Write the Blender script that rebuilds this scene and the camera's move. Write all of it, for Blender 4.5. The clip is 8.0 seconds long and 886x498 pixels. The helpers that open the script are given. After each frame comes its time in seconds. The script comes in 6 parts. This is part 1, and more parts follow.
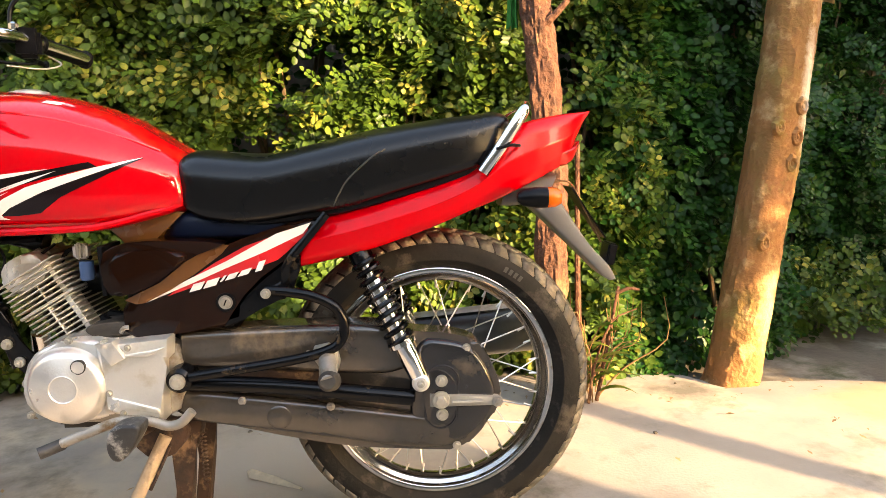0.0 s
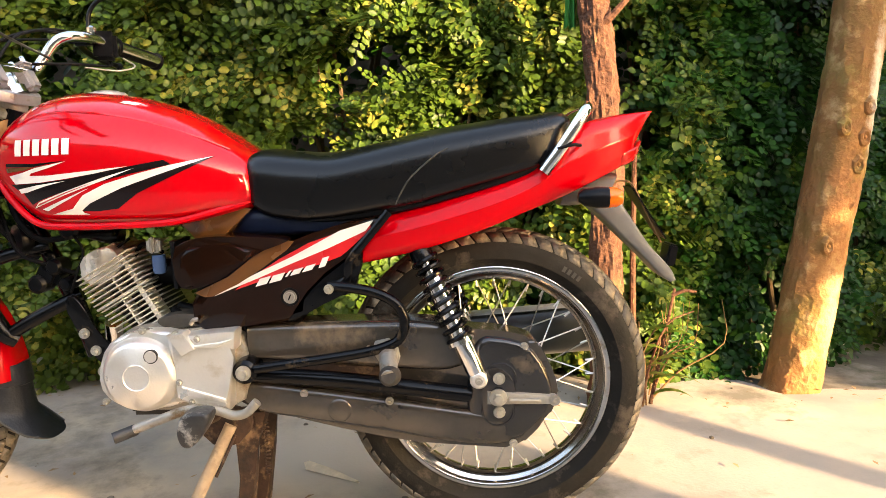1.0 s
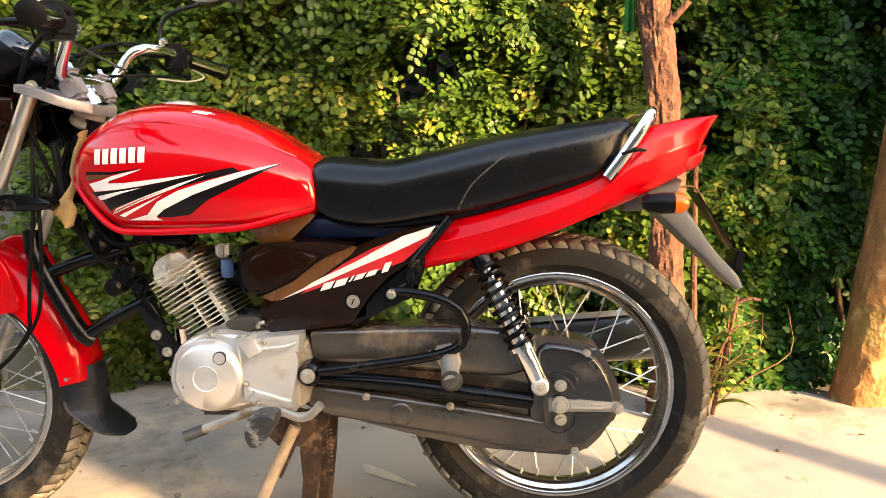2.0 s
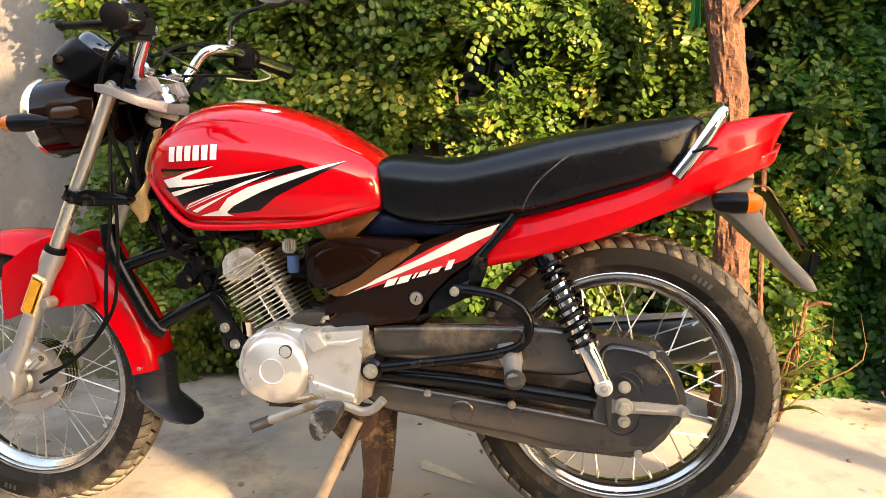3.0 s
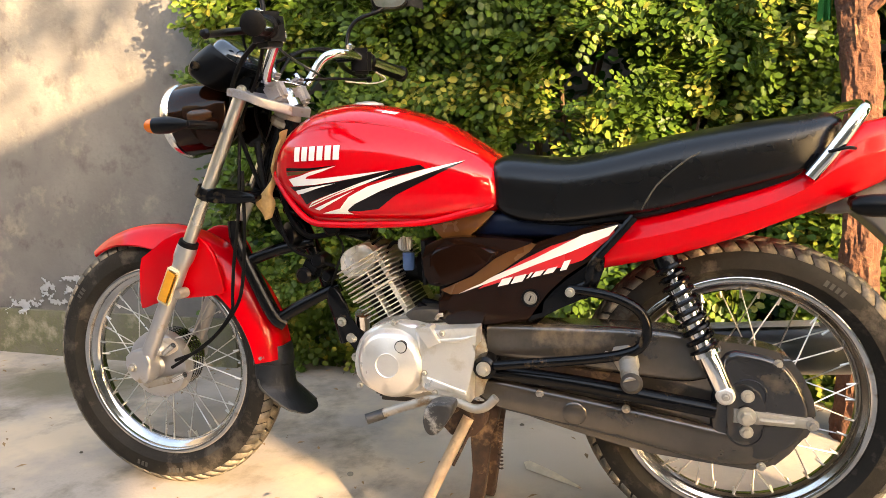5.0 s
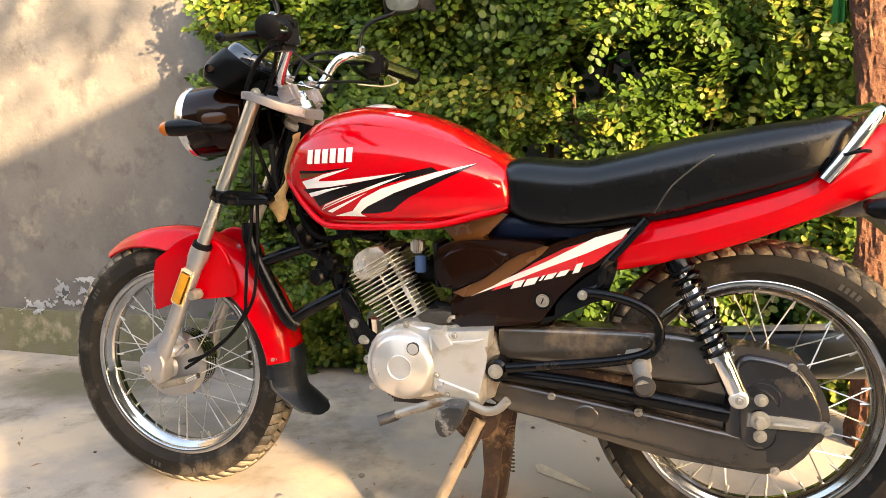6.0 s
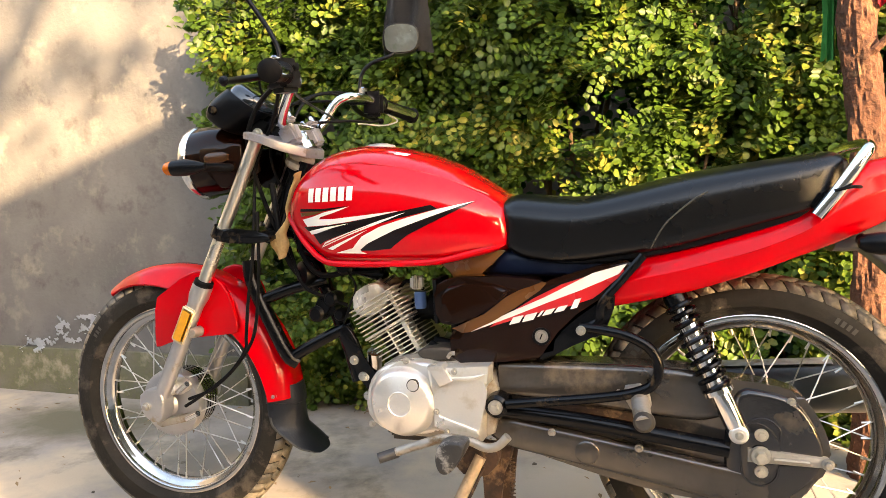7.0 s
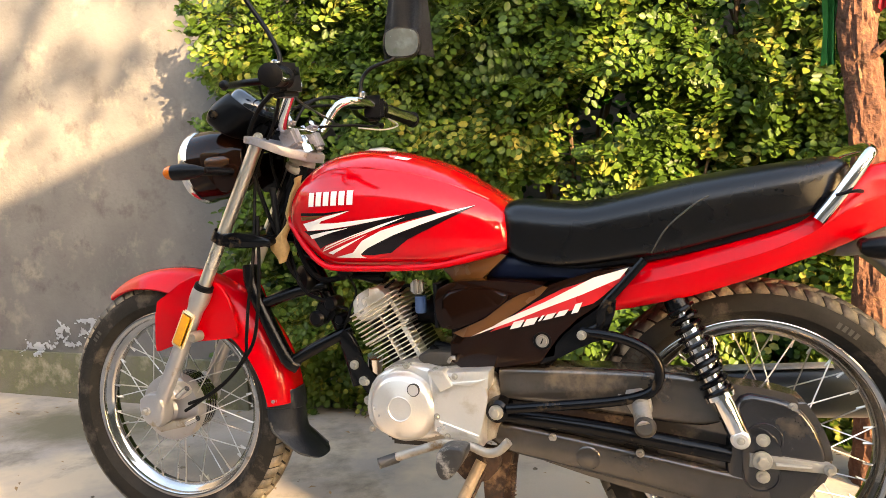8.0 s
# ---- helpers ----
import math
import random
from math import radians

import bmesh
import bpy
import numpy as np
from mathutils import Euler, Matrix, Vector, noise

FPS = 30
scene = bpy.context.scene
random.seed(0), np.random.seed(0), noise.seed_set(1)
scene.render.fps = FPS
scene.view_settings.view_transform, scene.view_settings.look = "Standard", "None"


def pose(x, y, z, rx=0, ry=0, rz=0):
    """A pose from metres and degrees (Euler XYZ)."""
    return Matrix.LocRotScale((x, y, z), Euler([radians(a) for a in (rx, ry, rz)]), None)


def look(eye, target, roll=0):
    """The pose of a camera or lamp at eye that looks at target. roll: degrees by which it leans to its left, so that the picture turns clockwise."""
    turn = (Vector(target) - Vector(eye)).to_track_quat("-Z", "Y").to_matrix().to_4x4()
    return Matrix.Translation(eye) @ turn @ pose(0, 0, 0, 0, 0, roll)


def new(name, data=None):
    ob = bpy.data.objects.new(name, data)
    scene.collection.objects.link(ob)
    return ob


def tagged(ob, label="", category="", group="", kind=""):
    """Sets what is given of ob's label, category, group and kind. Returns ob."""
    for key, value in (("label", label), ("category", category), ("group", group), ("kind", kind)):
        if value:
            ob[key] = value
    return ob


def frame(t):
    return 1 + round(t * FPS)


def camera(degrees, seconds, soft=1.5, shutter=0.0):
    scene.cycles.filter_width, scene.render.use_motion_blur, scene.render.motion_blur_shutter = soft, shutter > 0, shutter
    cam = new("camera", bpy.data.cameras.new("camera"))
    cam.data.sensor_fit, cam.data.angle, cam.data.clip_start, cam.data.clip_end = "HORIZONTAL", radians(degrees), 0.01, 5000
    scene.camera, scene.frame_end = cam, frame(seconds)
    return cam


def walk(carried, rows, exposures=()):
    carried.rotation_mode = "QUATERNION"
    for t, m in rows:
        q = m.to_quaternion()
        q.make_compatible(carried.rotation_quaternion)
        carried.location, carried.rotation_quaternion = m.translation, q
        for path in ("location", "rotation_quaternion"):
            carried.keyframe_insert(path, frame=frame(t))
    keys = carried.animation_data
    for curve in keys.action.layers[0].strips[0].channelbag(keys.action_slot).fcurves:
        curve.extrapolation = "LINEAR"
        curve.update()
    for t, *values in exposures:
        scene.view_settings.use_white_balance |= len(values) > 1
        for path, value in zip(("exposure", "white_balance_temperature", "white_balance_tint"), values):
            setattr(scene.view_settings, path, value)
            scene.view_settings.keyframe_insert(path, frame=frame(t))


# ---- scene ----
cam = camera(66.0, 8.0, 0.75)
PATH = [
    (0, (-0.052, -1.313, 0.751), (0.051, 0.664, 0.466), -1.3),
    (0.5, (-0.067, -1.321, 0.751), (-0.028, 0.658, 0.465), -0.9),
    (1, (-0.079, -1.325, 0.751), (-0.107, 0.655, 0.468), -1.1),
    (2.5, (-0.115, -1.333, 0.752), (-0.356, 0.636, 0.495), -1.4),
    (3, (-0.128, -1.335, 0.751), (-0.44, 0.623, 0.488), -1.3),
    (3.5, (-0.143, -1.337, 0.748), (-0.526, 0.607, 0.477), -1.4),
    (4, (-0.158, -1.341, 0.747), (-0.622, 0.585, 0.473), -1.3),
    (4.5, (-0.168, -1.35, 0.75), (-0.694, 0.562, 0.49), -1.3),
    (6, (-0.178, -1.359, 0.751), (-0.769, 0.536, 0.504), -1.2),
    (6.5, (-0.175, -1.366, 0.755), (-0.764, 0.535, 0.562), -1.3),
    (7, (-0.171, -1.371, 0.758), (-0.764, 0.533, 0.609), -1.6),
    (7.5, (-0.171, -1.371, 0.76), (-0.775, 0.53, 0.619), -1.7),
    (8, (-0.172, -1.369, 0.759), (-0.766, 0.536, 0.621), -1.6),
]
walk(cam, [(t, look(eye, target, roll)) for t, eye, target, roll in PATH], [(0.0, 3.6, 8700, 16), (8.0, 3.6, 8700, 16)])

# ---- light ----
SUN_FROM = Vector((0.75, -0.65, 0.25)).normalized()
world = bpy.data.worlds.new("sky")
scene.world = world
world.use_nodes = True
wn = world.node_tree.nodes
sky = wn.new("ShaderNodeTexSky")
sky.sky_type = 'NISHITA'
sky.sun_disc = False
sky.sun_elevation = math.asin(SUN_FROM.z)
sky.sun_rotation = math.atan2(SUN_FROM.x, SUN_FROM.y)
sky.altitude = 300
sky.dust_density = 2.0
world.node_tree.links.new(sky.outputs[0], wn["Background"].inputs[0])
wn["Background"].inputs[1].default_value = 0.135
sun = new("sun", bpy.data.lights.new("sun", 'SUN'))
sun.data.energy = 2.4
sun.data.angle = radians(0.6)
sun.data.color = (1.0, 0.80, 0.55)
sun.matrix_basis = look(SUN_FROM * 20, (0, 0, 0))


# ---- materials ----
def material(name, color, rough=0.5, metal=0.0, vary=0.25, scale=8.0, bump=0.1, fine=60.0, color2=None,
             stain=None, stain_scale=3.0, stain_amount=0.5, coat=0.0, stain2=None, stain2_scale=2.0, stain2_amount=0.3, island=0.0, objvar=0.0, spec=0.5, rough_vary=0.15, sheen=0.0, spots=()):
    """Procedural surface: base colour broken by two scales of noise, a stain colour with a shape of its own, fine relief."""
    m = bpy.data.materials.new(name)
    m.use_nodes = True
    nt = m.node_tree
    N, L = nt.nodes, nt.links
    b = N["Principled BSDF"]
    geo = N.new("ShaderNodeNewGeometry")
    pos = geo.outputs["Position"]

    def noise_tex(s, detail=4.0, rough_=0.55):
        t = N.new("ShaderNodeTexNoise")
        t.inputs["Scale"].default_value = s
        t.inputs["Detail"].default_value = detail
        t.inputs["Roughness"].default_value = rough_
        L.new(pos, t.inputs["Vector"])
        return t

    def ramp(src, lo, hi):
        r = N.new("ShaderNodeMapRange")
        r.inputs["From Min"].default_value = lo
        r.inputs["From Max"].default_value = hi
        L.new(src, r.inputs["Value"])
        return r.outputs[0]

    def mix(fac, a, c):
        x = N.new("ShaderNodeMix")
        x.data_type = 'RGBA'
        for sock, v in ((x.inputs[0], fac), (x.inputs[6], a), (x.inputs[7], c)):
            if isinstance(v, bpy.types.NodeSocket):
                L.new(v, sock)
            elif isinstance(v, (int, float)):
                sock.default_value = v
            else:
                sock.default_value = (*v[:3], 1)
        return x.outputs[2]

    c2 = color2 or tuple(max(0, c * (1 - vary)) for c in color)
    n1, n2 = noise_tex(scale), noise_tex(fine, 3.0)
    col = mix(ramp(n1.outputs[0], 0.35, 0.65), color, c2)
    dark = tuple(c * (1 - 0.6 * vary) for c in color)
    col = mix(ramp(n2.outputs[0], 0.5, 0.75), col, dark)
    if stain:
        s = noise_tex(stain_scale, 6.0, 0.65)
        col = mix(ramp(s.outputs[0], 0.62 - 0.25 * stain_amount, 0.72 - 0.2 * stain_amount), col, stain)
    if stain2:
        s = noise_tex(stain2_scale, 7.0, 0.7)
        s.noise_dimensions = '4D'
        s.inputs["W"].default_value = 3.7
        col = mix(ramp(s.outputs[0], 0.62 - 0.25 * stain2_amount, 0.75 - 0.2 * stain2_amount), col, stain2)
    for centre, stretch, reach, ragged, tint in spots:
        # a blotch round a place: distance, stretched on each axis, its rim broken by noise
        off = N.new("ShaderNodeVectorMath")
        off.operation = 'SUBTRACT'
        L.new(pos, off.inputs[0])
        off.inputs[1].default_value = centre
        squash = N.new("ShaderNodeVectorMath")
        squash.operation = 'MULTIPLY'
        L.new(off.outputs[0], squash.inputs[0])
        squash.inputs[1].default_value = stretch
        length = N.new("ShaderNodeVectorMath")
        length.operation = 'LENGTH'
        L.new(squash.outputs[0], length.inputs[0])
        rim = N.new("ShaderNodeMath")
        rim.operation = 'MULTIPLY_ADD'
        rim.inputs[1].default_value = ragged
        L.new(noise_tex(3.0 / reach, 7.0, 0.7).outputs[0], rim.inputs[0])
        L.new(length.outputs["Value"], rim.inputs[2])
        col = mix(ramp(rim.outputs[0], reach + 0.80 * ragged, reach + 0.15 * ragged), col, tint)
    if island or objvar:
        hsv = N.new("ShaderNodeHueSaturation")
        if island:
            src, amt = geo.outputs["Random Per Island"], island
        else:
            src, amt = N.new("ShaderNodeObjectInfo").outputs["Random"], objvar
        r = N.new("ShaderNodeMapRange")
        r.inputs["To Min"].default_value, r.inputs["To Max"].default_value = 1 - amt, 1 + amt
        L.new(src, r.inputs["Value"])
        L.new(r.outputs[0], hsv.inputs["Value"])
        L.new(col, hsv.inputs["Color"])
        col = hsv.outputs[0]
    L.new(col, b.inputs["Base Color"])
    rr = N.new("ShaderNodeMapRange")
    rr.inputs["To Min"].default_value = max(0.02, rough - rough_vary * 0.5)
    rr.inputs["To Max"].default_value = min(1.0, rough + rough_vary)
    L.new(n1.outputs[0], rr.inputs["Value"])
    L.new(rr.outputs[0], b.inputs["Roughness"])
    b.inputs["Metallic"].default_value = metal
    b.inputs["Specular IOR Level"].default_value = spec
    b.inputs["Coat Weight"].default_value = coat
    b.inputs["Coat Roughness"].default_value = 0.06
    b.inputs["Sheen Weight"].default_value = sheen
    if bump:
        bp = N.new("ShaderNodeBump")
        bp.inputs["Strength"].default_value = bump
        bp.inputs["Distance"].default_value = 0.01
        L.new(n2.outputs[0], bp.inputs["Height"])
        L.new(bp.outputs[0], b.inputs["Normal"])
    return m


def leaf_material(name, dark, light, yellow):
    """Leaves: colour drifts over the hedge in patches and from leaf to leaf, some light passes through."""
    m = bpy.data.materials.new(name)
    m.use_nodes = True
    nt = m.node_tree
    N, L = nt.nodes, nt.links
    b = N["Principled BSDF"]
    out = N["Material Output"]
    geo = N.new("ShaderNodeNewGeometry")
    big = N.new("ShaderNodeTexNoise")
    big.inputs["Scale"].default_value = 5.5
    big.inputs["Detail"].default_value = 6
    big.inputs["Roughness"].default_value = 0.65
    L.new(geo.outputs["Position"], big.inputs["Vector"])
    add = N.new("ShaderNodeMath")
    add.operation = 'MULTIPLY_ADD'
    add.inputs[1].default_value = 0.26
    L.new(geo.outputs["Random Per Island"], add.inputs[0])
    sub = N.new("ShaderNodeMath")
    sub.operation = 'SUBTRACT'
    sub.inputs[1].default_value = 0.14
    L.new(big.outputs[0], sub.inputs[0])
    L.new(sub.outputs[0], add.inputs[2])
    ramp = N.new("ShaderNodeValToRGB")
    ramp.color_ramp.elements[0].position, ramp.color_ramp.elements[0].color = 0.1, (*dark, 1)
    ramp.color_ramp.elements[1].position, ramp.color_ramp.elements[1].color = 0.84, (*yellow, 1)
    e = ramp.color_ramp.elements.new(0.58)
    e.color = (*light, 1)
    L.new(add.outputs[0], ramp.inputs[0])
    L.new(ramp.outputs[0], b.inputs["Base Color"])
    b.inputs["Roughness"].default_value = 0.42
    b.inputs["Specular IOR Level"].default_value = 0.20
    tr = N.new("ShaderNodeBsdfTranslucent")
    hs = N.new("ShaderNodeHueSaturation")
    hs.inputs["Saturation"].default_value = 1.02
    hs.inputs["Value"].default_value = 1.35
    L.new(ramp.outputs[0], hs.inputs["Color"])
    L.new(hs.outputs[0], tr.inputs["Color"])
    mx = N.new("ShaderNodeMixShader")
    mx.inputs[0].default_value = 0.22
    L.new(b.outputs[0], mx.inputs[1])
    L.new(tr.outputs[0], mx.inputs[2])
    L.new(mx.outputs[0], out.inputs["Surface"])
    return m


def glass_material(name, color):
    m = bpy.data.materials.new(name)
    m.use_nodes = True
    b = m.node_tree.nodes["Principled BSDF"]
    b.inputs["Base Color"].default_value = (*color, 1)
    b.inputs["Roughness"].default_value = 0.08
    b.inputs["Transmission Weight"].default_value = 0.55
    b.inputs["IOR"].default_value = 1.45
    return m


RED = material("red_paint", (0.52, 0.001, 0.006), 0.12, vary=0.06, scale=5, bump=0.004, fine=220, coat=0.65, rough_vary=0.04, spec=0.2)
REDPLASTIC = material("red_painted_plastic", (0.52, 0.001, 0.006), 0.20, vary=0.06, scale=5, bump=0.006, fine=220, coat=0.22, rough_vary=0.06, spec=0.15)
# brown in this base stands in for a wall mirrored in black gloss
BLACKGLOSS = material("black_gloss_reflected_brown", (0.011, 0.0036, 0.0016), 0.08, vary=0.2, bump=0.006, fine=150, rough_vary=0.04, spec=0.22)
VINYL = material("black_vinyl", (0.003, 0.003, 0.0035), 0.25, vary=0.25, scale=6, bump=0.04, fine=420, rough_vary=0.08, spec=0.38)
PIPING = material("seat_seam", (0.05, 0.045, 0.035), 0.6)
CASE = material("dusty_black_chain_case", (0.045, 0.037, 0.030), 0.12, vary=0.4, scale=9, bump=0.02, fine=90,
                stain=(0.13, 0.095, 0.062), stain_scale=6, stain_amount=0.22, rough_vary=0.20, spec=0.8)
LID = material("glossy_black_case_lid", (0.016, 0.0155, 0.017), 0.12, vary=0.3, scale=9, bump=0.02, fine=90, stain=(0.07, 0.055, 0.040), stain_scale=9, stain_amount=0.15, spec=0.7)
FRAMEBLACK = material("black_frame_paint", (0.003, 0.0032, 0.004), 0.16, vary=0.3, bump=0.04, stain=(0.05, 0.034, 0.02), stain_scale=22, stain_amount=0.08, spec=0.22)
PLASTIC = material("black_plastic", (0.003, 0.0034, 0.0045), 0.28, vary=0.2, bump=0.05, fine=300, spec=0.16)
RUBBER = material("black_rubber", (0.004, 0.004, 0.0045), 0.5, vary=0.3, bump=0.1, fine=150, spec=0.10)
TYRE = material("dusty_tyre_rubber", (0.022, 0.0195, 0.0165), 0.60, vary=0.3, scale=14, bump=0.15, fine=120, stain=(0.075, 0.062, 0.049), stain_scale=15, stain_amount=0.34, spec=0.15)
TREAD = material("dusty_tread", (0.165, 0.142, 0.108), 0.85, vary=0.4, scale=20, bump=0.3, fine=140, stain=(0.30, 0.24, 0.17), stain_scale=14, stain_amount=0.45)
STANCHION = material("worn_hard_chrome", (0.72, 0.68, 0.60), 0.27, 0.9, vary=0.15, bump=0.02, rough_vary=0.1)
CHROME = material("chrome", (0.78, 0.78, 0.78), 0.10, 1.0, vary=0.12, bump=0.01, rough_vary=0.12)
RIM = material("rim_chrome", (0.56, 0.555, 0.545), 0.08, 1.0, vary=0.2, scale=20, bump=0.01, rough_vary=0.15, stain=(0.30, 0.24, 0.17), stain_scale=26, stain_amount=0.1)
ALU = material("cast_aluminium", (0.84, 0.80, 0.74), 0.26, 0.7, vary=0.12, scale=10, bump=0.05, fine=260, rough_vary=0.18, stain=(0.60, 0.53, 0.42), stain_scale=9, stain_amount=0.15)
FORKALU = material("satin_fork_slider", (0.50, 0.495, 0.50), 0.32, 0.75, vary=0.15, scale=12, bump=0.05, fine=240, stain=(0.34, 0.28, 0.2), stain_scale=16, stain_amount=0.12)
YOKEMETAL = material("machined_yoke_metal", (0.33, 0.32, 0.345), 0.36, 0.5, vary=0.25, scale=24, bump=0.05, fine=240, stain=(0.18, 0.14, 0.12), stain_scale=26, stain_amount=0.18)
BRONZEDARK = material("dark_bronze_trim", (0.045, 0.018, 0.006), 0.2, vary=0.2, bump=0.0)
ALUDIRT = material("dirty_aluminium", (0.42, 0.39, 0.34), 0.48, 0.6, vary=0.3, scale=14, bump=0.15, fine=180, stain=(0.20, 0.13, 0.07), stain_scale=18, stain_amount=0.35)
FIN = material("fin_aluminium", (0.74, 0.68, 0.58), 0.38, 0.5, vary=0.2, scale=25, bump=0.1, fine=200)
STEEL = material("spoke_steel", (0.62, 0.60, 0.56), 0.28, 0.9, vary=0.3, scale=25, bump=0.02)
RUST = material("rusty_dusty_steel", (0.062, 0.030, 0.016), 0.75, 0.1, vary=0.45, scale=22, bump=0.3, fine=120, stain=(0.24, 0.15, 0.085), stain_scale=15, stain_amount=0.3, stain2=(0.012, 0.010, 0.009), stain2_scale=18, stain2_amount=0.4)
DUSTLEG = material("mud_coated_steel", (0.46, 0.33, 0.21), 0.85, 0.0, vary=0.35, scale=20, bump=0.3, fine=140, stain=(0.10, 0.07, 0.05), stain_scale=22, stain_amount=0.08)
WHITEDEC = material("white_decal", (0.78, 0.72, 0.66), 0.3, vary=0.08, bump=0.0, coat=0.6)
BLACKDEC = material("black_decal", (0.006, 0.003, 0.0035), 0.2, vary=0.1, bump=0.0, coat=0.12, spec=0.3)
REDDEC = material("red_decal", (0.55, 0.012, 0.016), 0.25, vary=0.1, bump=0.0, coat=0.6)
BROWNDEC = material("bronze_decal", (0.125, 0.048, 0.011), 0.22, vary=0.2, bump=0.0, coat=0.5)
BLUEBLACK = material("blue_black_plastic", (0.003, 0.007, 0.022), 0.32, vary=0.2, bump=0.04, spec=0.2)
GREYPLAST = material("grey_fender_plastic", (0.13, 0.13, 0.13), 0.38, vary=0.15, bump=0.05, stain=(0.16, 0.14, 0.11), stain_scale=14, stain_amount=0.15, spec=0.3)
AMBER = glass_material("amber_lens", (1.0, 0.22, 0.01))
CLEAR = glass_material("clear_lens", (0.95, 0.95, 0.95))
REDLENS = glass_material("red_lens", (0.85, 0.02, 0.02))
REFLECT = material("amber_reflector", (0.72, 0.30, 0.012), 0.3, vary=0.2, scale=60, bump=0.15, fine=500, coat=0.8)
REFLECTFRAME = material("cream_reflector_frame", (0.72, 0.60, 0.40), 0.4, vary=0.1)
DIAL = material("dark_dial_glass", (0.006, 0.010, 0.016), 0.06, vary=0.1, bump=0.0, coat=1.0, rough_vary=0.0)
ENGDARK = material("dark_casting", (0.055, 0.047, 0.038), 0.6, 0.2, vary=0.4, scale=20, bump=0.2)
BOLT = material("zinc_bolt", (0.56, 0.52, 0.44), 0.32, 0.65, vary=0.25, scale=60, bump=0.1)
FLAPRUBBER = material("blue_black_rubber", (0.006, 0.009, 0.014), 0.42, vary=0.4, scale=30, bump=0.12, fine=150, spec=0.4)
WORNRUBBER = material("scuffed_rubber", (0.03, 0.03, 0.031), 0.45, vary=0.4, scale=40, bump=0.2, stain=(0.28, 0.27, 0.25), stain_scale=30, stain_amount=0.3)
TYREMARK = material("tyre_mark_and_flap_highlight", (0.06, 0.056, 0.05), 0.8)
SILENCER = material("dark_silencer_enamel", (0.028, 0.034, 0.034), 0.3, vary=0.3, scale=12, bump=0.05)
BLUE = material("blue_plastic_cap", (0.06, 0.13, 0.28), 0.45, vary=0.2)
MIRROR = material("mirror_glass", (0.85, 0.85, 0.85), 0.02, 1.0, vary=0.03, bump=0.0, rough_vary=0.0)
CLOTH = material("black_cloth", (0.012, 0.012, 0.014), 0.8, vary=0.3, bump=0.2, fine=200, sheen=0.2)
GREENCLOTH = material("green_cloth", (0.02, 0.27, 0.05), 0.7, vary=0.25, scale=14, bump=0.15, fine=250)
REDCLOTH = material("red_cloth", (0.6, 0.03, 0.05), 0.7, vary=0.25, scale=14, bump=0.15, fine=250)
PALESLIVER = material("pale_tan_sliver", (0.82, 0.68, 0.48), 0.8, vary=0.3, scale=30, bump=0.3)
STRAPCLOTH = material("tan_rag", (0.46, 0.28, 0.11), 0.85, vary=0.35, scale=30, bump=0.3, fine=200)
BARK1 = material("reddish_bark", (0.108, 0.042, 0.020), 0.9, vary=0.45, scale=18, bump=0.9, fine=70, color2=(0.062, 0.023, 0.012), stain=(0.21, 0.11, 0.052), stain_scale=9, stain_amount=0.3, stain2=(0.022, 0.009, 0.005), stain2_scale=14, stain2_amount=0.25)
# spots: paler bark on the trunk's right side, high and low
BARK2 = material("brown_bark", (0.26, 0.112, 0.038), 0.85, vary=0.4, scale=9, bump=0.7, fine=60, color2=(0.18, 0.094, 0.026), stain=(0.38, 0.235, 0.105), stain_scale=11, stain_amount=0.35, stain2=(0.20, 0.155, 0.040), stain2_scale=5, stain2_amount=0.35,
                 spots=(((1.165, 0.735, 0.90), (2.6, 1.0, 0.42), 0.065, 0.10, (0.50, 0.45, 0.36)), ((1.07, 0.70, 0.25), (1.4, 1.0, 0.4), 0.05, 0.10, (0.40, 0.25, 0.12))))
TWIG = material("dry_twigs", (0.21, 0.115, 0.048), 0.85, vary=0.4, scale=20, bump=0.3)
STEM = material("hedge_stems", (0.10, 0.062, 0.03), 0.9, vary=0.4, scale=20, bump=0.3)
SLAB = material("worn_concrete", (0.355, 0.312, 0.268), 0.88, vary=0.22, scale=3.5, bump=0.10, fine=120, color2=(0.285, 0.252, 0.218),
                stain=(0.48, 0.39, 0.285), stain_scale=1.3, stain_amount=0.5, stain2=(0.165, 0.148, 0.115), stain2_scale=3.4, stain2_amount=0.36,
                spots=(((-2.15, 0.58, 0.0), (1.0, 1.9, 1.0), 0.36, 0.45, (0.135, 0.122, 0.078)), ((-1.45, 0.35, 0.0), (1.0, 1.3, 1.0), 0.22, 0.3, (0.21, 0.185, 0.150)),
                       ((-0.35, 0.30, 0.0), (0.9, 1.5, 1.0), 0.35, 0.35, (0.47, 0.40, 0.32)), ((1.55, 0.50, 0.0), (0.8, 1.4, 1.0), 0.30, 0.3, (0.50, 0.34, 0.19)), ((0.46, 0.02, 0.0), (1.0, 1.8, 1.0), 0.10, 0.18, (0.22, 0.20, 0.18))))
SOIL = material("brown_soil", (0.150, 0.122, 0.090), 0.95, vary=0.4, scale=4, bump=0.25, fine=60, stain=(0.24, 0.22, 0.18), stain_scale=2.5, stain_amount=0.45, stain2=(0.055, 0.065, 0.025), stain2_scale=6, stain2_amount=0.3)
PLASTER = material("stained_cement_plaster", (0.150, 0.143, 0.134), 0.88, vary=0.25, scale=3.4, bump=0.2, fine=60, color2=(0.100, 0.096, 0.092),
                   stain=(0.21, 0.19, 0.16), stain_scale=4.5, stain_amount=0.25, stain2=(0.078, 0.071, 0.066), stain2_scale=7.0, stain2_amount=0.3)
